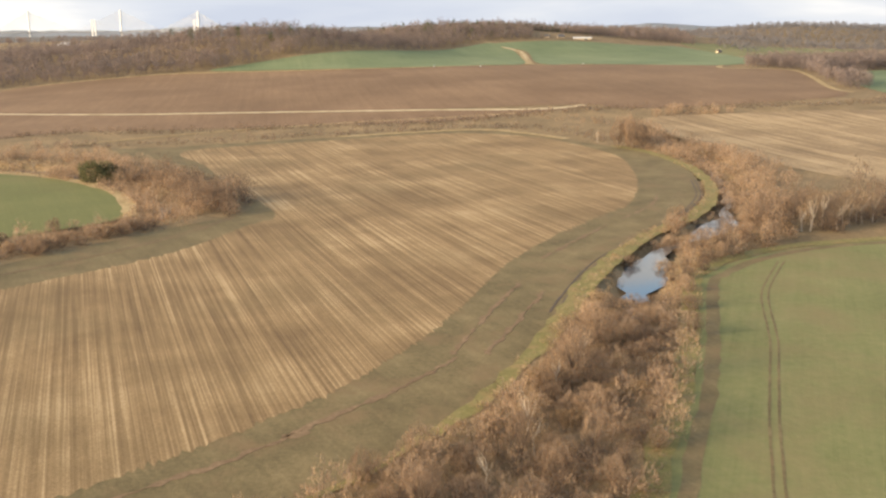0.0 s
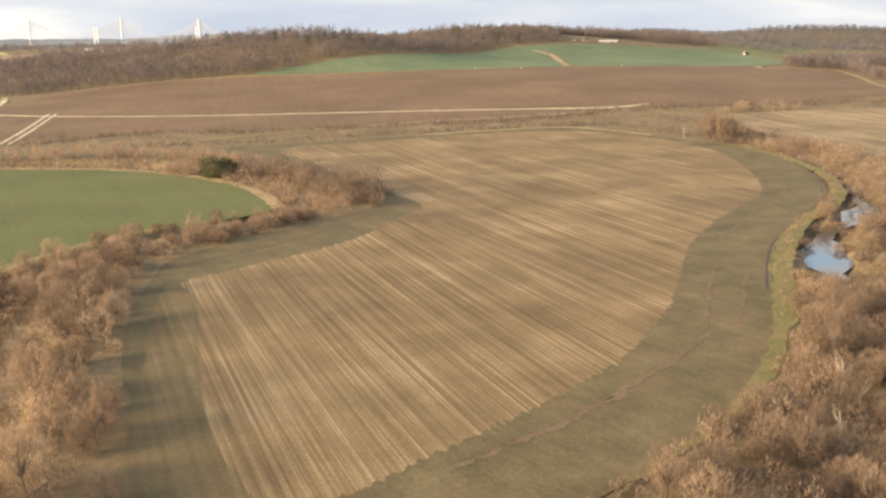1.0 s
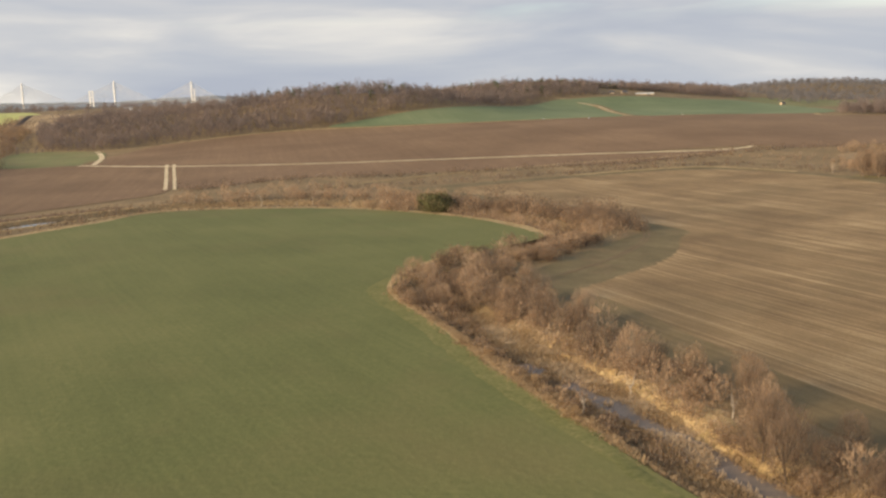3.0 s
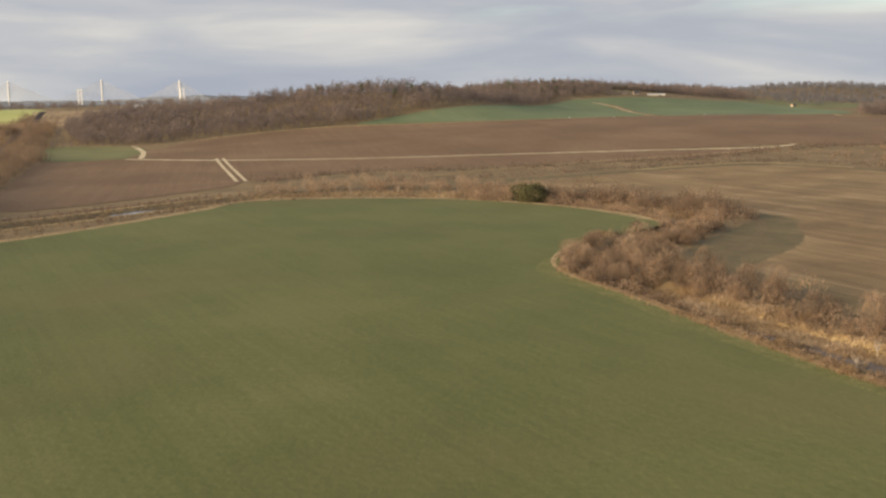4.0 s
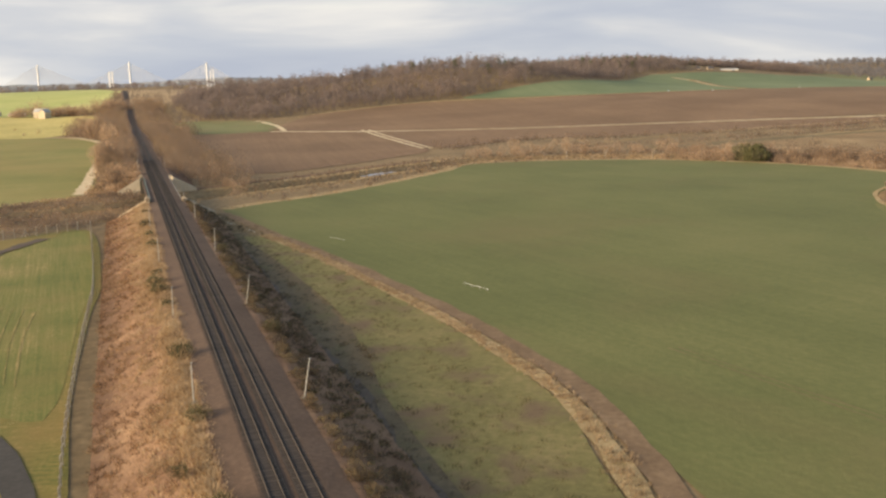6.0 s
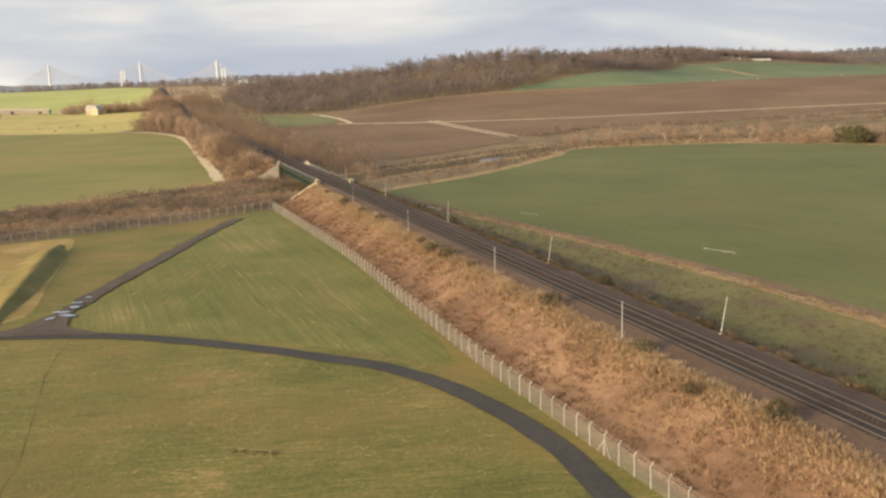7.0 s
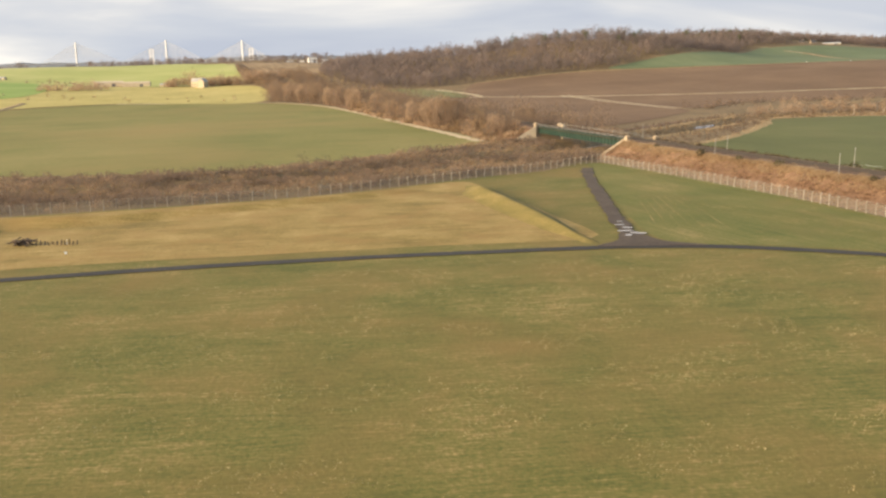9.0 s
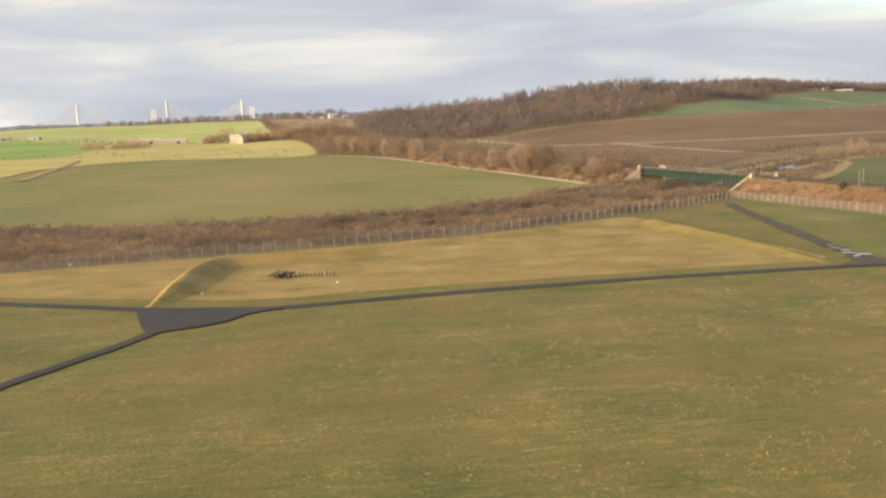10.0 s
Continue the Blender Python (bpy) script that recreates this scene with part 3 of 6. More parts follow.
BRIGHT_RING = smooth([(-740, 1180), (-790, 1454), (-900, 1900), (-1100, 2150), (-1500, 2100), (-1700, 1600), (-1500, 1150), (-1250, 1020), (-1060, 1200), (-925, 1215), (-800, 1165)], 20, True)
YELLOW_RING = smooth([(-600, 1228), (-640, 1500), (-700, 1700), (-850, 1700), (-780, 1480), (-690, 1260)], 14, True)
EAST_ONE = smooth([(430, 1700), (560, 1720), (700, 1600), (560, 1450), (440, 1400), (415, 1590)], 12, True)
EAST_TWO = smooth([(380, 790), (470, 1060), (720, 1120), (760, 860), (560, 700)], 12, True)
AIR_RING = smooth([(-454, 260), (-424, 178), (-414, 137), (-400, 84), (-386, 40), (-370, -20), (-372, -160), (-900, -200), (-900, 60), (-760, 132), (-690, 153), (-617, 172), (-549, 194), (-506, 224), (-478, 238)], 8, True)
LAWN_RING = smooth([(-454, 257), (-425, 176), (-416, 137), (-402, 84), (-404, 76), (-416, 84), (-432, 93), (-452, 102), (-470, 109), (-470, 150), (-461, 235)], 5, True)

rng = np.random.default_rng(17)
ragged = smooth(A_IN, 0.8, True)
ragged = ragged + np.array([-0.36, 0.93]) * rng.normal(0, 0.65, (len(ragged), 1))
sheet("field_headland", A_OUT, HEADLAND, 0.10, "olive-brown trampled headland round the stubble", 12)
sheet("stubble_field", ragged, STUBBLE, 0.13, "tawny stubble field striped with pale straw rows", 12)
dull = smooth([(-97, 96), (-105, 118), (-112, 147), (-118, 174), (-126, 207), (-130, 234), (-121, 226), (-113, 197), (-105, 167), (-98, 143), (-90, 124), (-82, 110)], 0.8, True)
dull = dull + np.array([-0.36, 0.93]) * (rng.normal(0, 4.0, (len(dull), 1)) * (off_line(dull[:, 0], dull[:, 1], A_IN) > 5)[:, None])
sheet("stubble_field", dull, STUBBLE_DULL, 0.145, "dull regrown corner of the stubble field", 12)
sheet("crop_field", B_RING, CROP, 0.12, "dull green winter crop field with faint drill rows", 12)
sheet("crop_field", R_RING, CROP_PALE, 0.12, "pale green young crop field by the river", 14)
sheet("stubble_field", S_RING, STUBBLE_FAR, 0.2, "pale straw-coloured stubble field beyond the river", 16)
sheet("crop_field", C_RING, CROP_LEFT, 0.2, "olive green crop field above the river bank", 16)
sheet("ploughed_field", PLOUGH_LOW, PLOUGH, 0.2, "brown ploughed field below the farm track", 16)
sheet("ploughed_field", PLOUGH_MID, PLOUGH, 0.2, "narrow brown ploughed strip under the hill", 16)
sheet("ploughed_field", PLOUGH_TOP, PLOUGH, 0.25, "wide reddish-brown ploughed field on the slope", 16)
sheet("pasture", TRIANGLE, CROP_PALE, 0.25, "small green pasture against the dark wood", 16)
sheet("crop_field", HILL_WEST, CROP_HILL, 0.3, "vivid green winter wheat on the hillside", 15)
sheet("crop_field", HILL_EAST, CROP_HILL, 0.3, "vivid green winter wheat below the hill farm", 15)
sheet("pasture", PASTURE_RING, PASTURE, 0.3, "yellow grazed pasture round the farm, paled by painted sunlight", 24)
sheet("pasture", BRIGHT_RING, CROP_SUNNED, 0.3, "green pasture on the rise, sunlight painted into its brightness", 30)
sheet("pasture", smooth([(-1060, 1276), (-1000, 1170), (-955, 1080), (-938, 940), (-990, 905), (-1180, 850), (-1300, 980), (-1260, 1260)], 12, True), SUNNED_GREEN, 0.55, "lush green pasture beside the dry one, sunlight put into its colour", 24, category="pasture")
ribbon("earth_bank", smooth([(-856, 600), (-863, 640), (-880, 738), (-893, 826), (-900, 860)], 5), 9, DRY_GRASS, 0.3, "pale worn earth bank at the field's corner", category="bank", edge=1.5, crown=0.7, rows=6)
sheet("pasture", YELLOW_RING, STUBBLE_FAR, 0.3, "pale tan sunlit stubble meadow by the wood", 24)
sheet("pasture", EAST_ONE, CROP_PALE, 0.3, "pale green pasture in the far valley", 24)
sheet("pasture", EAST_TWO, CROP_HILL, 0.3, "green pasture between dark woods", 24)
sheet("airfield_grass", AIR_RING, AIRFIELD, 0.12, "mown olive-gold airfield grass with straw streaks", 14)
sheet("airfield_rough", smooth([(-507, 216), (-498, 186), (-490, 152), (-483, 118), (-494, 112), (-520, 111), (-585, 103), (-612, 99), (-640, 106), (-700, 124), (-720, 132), (-700, 150), (-650, 162), (-617, 169), (-560, 188), (-525, 206)], 6, True), AIRFIELD_GOLD, 0.145, "golden unmown airfield grass before the fence", 12)
sheet("airfield_lawn", LAWN_RING, AIRFIELD_GREEN, 0.15, "greener mown grass with pale swathe lines", 12)

# pale grass verges and tracks between the fields
VERGES = [
    ("grass_verge", [(-464, 812), (-376, 771), (-257, 747), (-139, 742), (-22, 736), (75, 726), (112, 744)], 6.5, STRAW, "pale dry grass strip between ploughed fields"),
    ("grass_verge", [(-444, 1018), (-396, 1050), (-327, 1082), (-253, 1090), (-158, 1096), (-45, 1114), (59, 1146), (178, 1147), (330, 1126)], 6, DRY_GRASS, "pale dry grass strip under the green hill field"),
    ("farm_track", [(-381, 788), (-369, 737), (-348, 652), (-332, 585)], 2.6, STRAW, "pale rutted farm track down the ploughed slope"),
    ("farm_track", [(-375, 788), (-363, 737), (-342, 652), (-326, 585)], 2.4, STRAW, "pale rutted farm track down the ploughed slope"),
    ("farm_track", [(-500, 975), (-470, 895), (-452, 815)], 5, STRAW, "pale track beside the small green pasture"),
    ("farm_track", [(70, 1490), (98, 1440), (116, 1390), (112, 1260), (108, 1172)], 11, DRY_GRASS, "tawny grassy lane between the hill fields"),
    ("farm_track", [(76, 1484), (104, 1432), (118, 1390), (114, 1260)], 5, STRAW, "pale worn wheel track in the hill lane"),
    ("grass_verge", [(330, 1128), (318, 1074), (388, 1052), (348, 850), (352, 810)], 6, DRY_GRASS, "pale dry grass along the ploughed field's end"),
    ("grass_verge", [(-416, 302), (-409, 313), (-373, 352), (-331, 420), (-304, 468), (-240, 468), (-185, 446), (-141, 401), (-118, 349)], 6, DRY_GRASS, "pale dry grass along the crop field's top edge"),
    ("grass_verge", [(-178, 268), (-184.5, 252), (-183.5, 237), (-173.2, 208), (-164, 175.4), (-156.4, 150.7), (-149.6, 131), (-143, 115), (-121, 45)], 5.6, VERGE, "green grassy margin beside the riverside scrub"),
    ("grass_verge", [(-150, 316), (-168, 294), (-180.5, 262), (-179.4, 237), (-169.6, 208), (-160.4, 175.4), (-152.8, 150.7), (-146.1, 131), (-139.6, 115), (-118, 50)], 1.7, DRY_GRASS, "pale dead grass at the scrub's foot"),
    ("grass_verge", [(22, 102), (36.5, 146), (46, 171), (56.5, 206), (69, 251), (74.5, 261), (86.5, 276), (107, 290), (130, 298), (170, 307)], 5, VERGE_BRIGHT, "green grassy margin round the pale crop field"),
    ("grass_verge", [(-319.5, 40), (-321.5, 75), (-329.5, 104), (-341.5, 137), (-365, 190), (-389, 239), (-414, 292)], 3.6, EARTH_TRACK, "brown earth farm track along the crop field"),
    ("grass_verge", [(-323.4, 40), (-325.4, 75), (-333.4, 104), (-345.4, 137), (-368.4, 190), (-391, 236)], 3.1, DRY_GRASS, "pale tall dead grass beside the earth track"),
    ("grass_verge", [(-490, 364), (-527, 508), (-574, 680), (-612, 772), (-668, 826), (-803, 842)], 5.5, STRAW, "pale sandy path along the crop field's edge"),
    ("grass_verge", [(-490, 358), (-549, 293), (-595, 264), (-640, 258), (-700, 266), (-780, 286)], 5, DRY_GRASS, "pale dry grass on the river bank"),
    ("grass_verge", [(-66, 598), (20, 622), (54, 600), (76, 573)], 6, DRY_GRASS, "pale dry grass above the stubble"),
    ("grass_verge", [(-232, 566), (-168, 622), (-74, 668), (7, 690), (60, 706)], 4, DRY_GRASS, "pale dry grass under the ploughed strip"),
]
for name, line, width, material, label in VERGES:
    ribbon(name, smooth(line, 5), width, material, (0.16 if width > 3 else 0.18) + (0.1 if max(q for p, q in line) > 560 else 0.0), label, height=ground_height if "scrub" in label else land, category="verge" if "verge" in name else "track", edge=width * 0.12)

ribbon("field_margin", smooth([(170, 302), (130, 292.5), (109, 284), (90.5, 270), (78.8, 256), (74, 248), (61.5, 204), (51, 169), (41.5, 144), (27, 99)], 4), 3.0, HEADLAND, 0.15, "bare grey-brown margin of the pale crop field", category="verge", edge=0.35)
for width, shift, material, label in ((4.5, (9.0, -7.5), DRY_GRASS, "tan dead grass on the river bank"), (5.0, (-12.0, 10.0), DRY_GRASS, "tan dead grass on the far river bank"), (6.0, (-19.0, 15.0), BRACKEN, "rusty grass strip along the ploughed field")):
    ribbon("grass_verge", smooth([(p[0] + shift[0], p[1] + shift[1]) for p in ((-425, 358), (-412, 372), (-370, 416), (-346, 446), (-312, 478))], 4), width, material, 0.2, label, category="verge", edge=1.0)
bank = smooth([(-44, 106), (-18, 130), (4, 161), (22, 199), (33, 230), (43, 258), (60, 294), (76, 319), (94, 344), (110, 380), (120, 423), (122, 466), (114, 512), (99, 541)], 5)
ribbon("grass_verge", bank, np.clip(np.arange(len(bank)) * 0.22, 0.3, 6.0), VERGE_BRIGHT, 0.16, "green-gold bank grass along the bending headland", category="verge", edge=0.8)

# wheel tracks
TRAMLINES = [
    ([(-303, 101), (-288, 70), (-262, 18)], HEADLAND),
    ([(101, 272), (90, 250), (83, 233), (74, 200), (67.7, 181.6), (57, 150), (44, 108)], HEADLAND),
    ([(27, 222), (33, 240), (47, 275), (71.5, 316), (90, 346.5), (106, 384), (114, 424)], MUD),
    ([(-128, 262), (-104, 292), (-84, 330), (-78, 372), (-96, 420)], EARTH_TRACK),
    ([(-800, 420), (-745, 330), (-700, 275)], HEADLAND), ([(-640, 700), (-600, 480), (-588, 275)], HEADLAND), ([(-720, 760), (-660, 520), (-640, 268)], HEADLAND),
]
for number, (line, material) in enumerate(TRAMLINES):
    for shift in (-0.9, 0.9):
        ribbon("wheel_track", smooth([(a + shift, b) for a, b in line], 4), 0.25 if number == 0 else 0.6 if number == 2 else 0.5, material, 0.15, "faint worn wheel track across the field", category="track", edge=0.08)

for line in ([(2, 192), (11, 222), (21, 250)], [(-28, 150), (-10, 171), (3, 190)], [(30, 278), (46, 306), (58, 326)], [(9, 192), (18, 216), (27, 242)], [(66, 338), (82, 364), (90, 388)], [(-56, 124), (-38, 139), (-24, 153)]):
    ribbon("wheel_track", smooth(line, 1.5), 1.2, EARTH_TRACK, 0.15, "reddish churned wheel rut on the headland", category="track", edge=0.7)

ribbon("footpath", smooth([(-467.5, 96), (-465.5, 83), (-461.5, 67), (-459.6, 60.2), (-456.3, 48.5), (-454.7, 41.2), (-453.0, 24), (-452, 0)], 3), 0.12, AIRFIELD_BUND, 0.15, "narrow trodden path across the airfield grass", category="path", edge=0.12)

ribbon("grass_verge", smooth([(-640, 256), (-602, 259), (-575, 274), (-552, 289), (-518, 320), (-489, 354)], 3), 3.4, DRY_GRASS, 0.25, "pale dry grass fringe between the crop and the scrub", category="verge", edge=0.8)

# thin straw swathes left by the mower, in two runs
for k in range(9):
    at, to = (-452.5 + 3.1 * k, 163 - 2.4 * k), (-431.5 + 2.5 * k, 107 - 1.9 * k)
    line = smooth([at, ((at[0] + to[0]) / 2 - 0.8, (at[1] + to[1]) / 2), to], 1.2)
    ribbon("straw_swathe", line, [max(0.05, 0.22 + 0.55 * noise.noise((float(q) * 0.12, k * 3.1, 0.4))) for q in range(len(line))], SWATHE, 0.19, "thin straw swathe on the mown lawn", category="swathe", edge=0.12)
for k in range(7):
    line = smooth([(-467.5 + 2.5 * k, 128 - 1.0 * k), (-464.8 + 2.3 * k, 146), (-461.8 + 2.1 * k, 168 + 1.2 * k)], 1.2)
    ribbon("straw_swathe", line, [max(0.05, 0.2 + 0.5 * noise.noise((float(q) * 0.12, k * 2.3, 7.4))) for q in range(len(line))], SWATHE, 0.19, "thin straw swathe on the mown lawn", category="swathe", edge=0.12)

# the airfield's perimeter road
ROAD = smooth([(-840, 168), (-720, 128), (-661, 104), (-648.5, 99), (-637, 94), (-624, 90), (-611, 88.2), (-573, 95.6), (-533, 100.8), (-502, 103), (-480, 103.6), (-463, 101.4), (-448, 96), (-433, 88.5), (-420.5, 80.8), (-413, 76), (-405.8, 68.6), (-400.4, 61), (-395.6, 52), (-391.4, 42), (-389, 33), (-384, 5), (-376, -60)], 3)
ribbon("road", ROAD, 3.5, ASPHALT, 0.24, "narrow dark asphalt perimeter road across the grass", category="road", edge=0.14)
ribbon("road", smooth([(-628.5, 72), (-630.2, 67), (-634, 58), (-638, 50), (-646, 30), (-664, -40)], 3), 2.4, ASPHALT, 0.34, "narrow dark asphalt service road", category="road", edge=0.14)
ribbon("track", smooth([(-477, 108), (-475.8, 122), (-473.9, 146), (-470.1, 181), (-465.7, 218), (-463.0, 236), (-461.6, 243)], 2), 3.9, MUD, 0.30, "muddy dark track up to the fence corner", category="track", edge=0.6)
sheet("turning_pad", smooth([(-637, 94), (-634.9, 85), (-631.8, 75.5), (-629.2, 70.6), (-626.3, 71.6), (-621.4, 73.8), (-616.6, 77.8), (-613.2, 84.2), (-607, 88), (-619, 91), (-628, 92.4)], 2, True), ASPHALT, 0.38, "dark asphalt turning pad beside the road", 8, category="pavement")
sheet("track_mouth", smooth([(-486, 104.5), (-480.5, 110.5), (-478, 119), (-473.6, 116), (-471, 108.5), (-463, 102.5), (-476, 103.5)], 1.5, True), MUD, 0.33, "muddy flared mouth of the side track", 4, category="pavement")
inner = [tuple(RAIL_AT + q * RAIL_RUN + o * RAIL_SIDE) for q, o in ((-150, 21), (-80, 20), (0, 20.5), (30, 23.5), (62, 26), (95, 25), (130, 23), (172, 20))]
sheet("rough_pasture", smooth(inner + [(-389, 231), (-370, 190), (-347, 137), (-335, 104), (-327, 75), (-325, 40), (-314, -40), (-298, -90)], 3, True), ROUGH_GREEN, 0.12, "rough green-brown pasture between railway and track", 8, category="grass")

ribbon("rough_bank", smooth([tuple(RAIL_AT + q * RAIL_RUN + o * RAIL_SIDE) for q, o in ((-140, 19), (-60, 19), (0, 19), (40, 20.5), (80, 21), (130, 20), (180, 18.5))], 3), 9.0, BROWN_BANK, 0.10, "dark brown trampled bank below the tracks", category="bank", edge=1.2)
ribbon("ditch", smooth([tuple(RAIL_AT + q * RAIL_RUN + o * RAIL_SIDE) for q, o in ((-140, 18.5), (-60, 18), (-22, 17.5), (-9, 16.8), (14, 18.3), (53, 16.6), (90, 17.4), (150, 17.2))], 3), 1.3, MUD, 0.125, "narrow dark wet ditch at the embankment's foot", category="ditch", edge=0.6)

# ---- railway on its embankment ----
RUN, RIGHT, RAIL_ORIGIN = RAIL_RUN, RAIL_SIDE, RAIL_AT
GAP_NEAR, GAP_FAR = 226.0, 312.0  # the river bridge, along the line


def on_line(s, off):
    s, off = np.broadcast_arrays(np.asarray(s, float), np.asarray(off, float))
    return RAIL_ORIGIN + s[..., None] * RUN + off[..., None] * RIGHT


def line_level(s):
    """Height of the formation along the line."""
    p = on_line(s, 0.0)
    g = land(p[..., 0], p[..., 1]) + 0.4
    return 5.9 + np.log1p(np.exp((g - 5.9) / 1.5)) * 1.5 - np.log1p(np.exp(-5.9 / 1.5)) * 1.5


def build_embankment(name, start, stop, label):
    s = np.arange(start, stop + 0.1, 3.0)
    offs = np.array([-21.0, -18.0, -15.0, -12.0, -9.5, -7.6, -6.6, -5.6, 5.6, 6.6, 8.0, 11.0, 14.0, 18.0])
    frac = np.array([0.0, 0.16, 0.38, 0.62, 0.83, 0.95, 1.0, 1.0, 1.0, 1.0, 0.93, 0.62, 0.3, 0.0])
    rng = np.random.default_rng(5)
    v = []
    for o, f in zip(offs, frac):
        rough = 0.0 if abs(o) < 7 or f == 0 else 0.3
        p = on_line(s, o + rng.normal(0, rough, len(s)))
        g = land(p[:, 0], p[:, 1]) - 0.15
        z = g + (line_level(s) - g) * f + rng.normal(0, rough * 0.55, len(s))
        v.append(np.column_stack([p, z]))
    n = len(s)
    faces = [(k * n + i, (k + 1) * n + i, (k + 1) * n + i + 1, k * n + i + 1) for k in range(len(offs) - 1) for i in range(n - 1)]
    ob = shade_smooth(part(name, (np.concatenate(v), faces), BRACKEN))
    return tagged(ob, label, "embankment", kind="structure")


build_embankment("embankment", -700, GAP_NEAR, "railway embankment under rust-brown bracken and pale grass")
build_embankment("embankment", GAP_FAR, 760, "railway embankment running on towards the hills")


def build_trackbed():
    s = np.arange(-700, 1640, 4.0)
    v, offs, rise = [], (-6.3, -3.3, -0.5, 0.5, 3.3, 6.0), (0.03, 0.42, 0.30, 0.30, 0.42, 0.03)
    for o, r in zip(offs, rise):
        v.append(np.column_stack([on_line(s, o), line_level(s) + r]))
    n = len(s)
    faces = [(k * n + i, (k + 1) * n + i, (k + 1) * n + i + 1, k * n + i + 1) for k in range(5) for i in range(n - 1)]
    bed = tagged(part("railway_track", (np.concatenate(v), faces), BALLAST), "double railway track on dark brown ballast", "railway", kind="structure")
    for o in (-2.47, -1.03, 1.03, 2.47):
        v = []
        for d, h in ((-0.06, 0.42), (-0.035, 0.58), (0.035, 0.58), (0.06, 0.42)):
            v.append(np.column_stack([on_line(s, o + d), line_level(s) + h + 0.02]))
        faces = [(k * n + i, (k + 1) * n + i, (k + 1) * n + i + 1, k * n + i + 1) for k in range(3) for i in range(n - 1)]
        part("rail", (np.concatenate(v), faces), RAIL_STEEL, bed, "worn steel rail")
    for o in (-1.75, 1.75):
        v = np.concatenate([np.column_stack([on_line(s, o + d), line_level(s) + 0.36 + h]) for d, h in ((-1.45, 0.02), (0.0, 0.085), (1.45, 0.02))])
        part("track_bed", (v, [(k * n + i, (k + 1) * n + i, (k + 1) * n + i + 1, k * n + i + 1) for k in range(2) for i in range(n - 1)]), OILED, bed, "dark oil-stained ballast")
    v, f = [], []
    corner = np.array([(-1.3, -0.13), (1.3, -0.13), (1.3, 0.13), (-1.3, 0.13)])
    for o in (-1.75, 1.75):
        for s0 in np.arange(-120, 420, 0.72):
            k = len(v)
            for h in (0.36, 0.475):
                for a, b in corner:
                    v.append((*on_line(s0 + b, o + a), float(line_level(s0)) + h))
            f += [(k + 4, k + 5, k + 6, k + 7), (k, k + 1, k + 5, k + 4), (k + 1, k + 2, k + 6, k + 5), (k + 2, k + 3, k + 7, k + 6), (k + 3, k, k + 4, k + 7)]
    tagged(part("sleepers", (v, f), SLEEPER, bed, "grey-brown sleepers"), kind="stuff")


build_trackbed()


def build_lineside_post():
    root = new("lineside_post")
    bm = bmesh.new()
    bmesh.ops.create_cone(bm, cap_ends=True, segments=8, radius1=0.09, radius2=0.065, depth=5.6, matrix=Matrix.Translation((0, 0, 2.8)))
    part("pole", bm, GALVANISED, root)
    bm = bmesh.new()
    box(bm, (0.6, 0.6, 0.25), (0, 0, 0.12), bevel=0.04)
    part("base", bm, CONCRETE, root)
    bm = bmesh.new()
    box(bm, (0.3, 0.12, 0.12), (0.06, 0, 5.6), bevel=0.03)
    part("cap", bm, GALVANISED, root)
    return tagged(root, "slim pale grey steel post beside the tracks", "post", "posts along the railway")


POST = build_lineside_post()
POST_PLACES = [(1, -7.3, 0), (50, -7.2, 1), (107, -7.3, 0), (165, -7.4, 0), (-3, 6.5, 10), (55, 6.4, 9), (117, 6.6, 2), (178, 6.4, 1), (236, 6.8, 0), (365, -6.5, 0), (372, 6.5, 0)]
for k, (s, off, lean) in enumerate(POST_PLACES):
    p = on_line(s, off)
    m = pose(p[0], p[1], float(line_level(s)) - 0.15, 0, lean, 16)
    if k == 0:
        POST.matrix_basis = m
    else:
        copy_thing(POST, m)


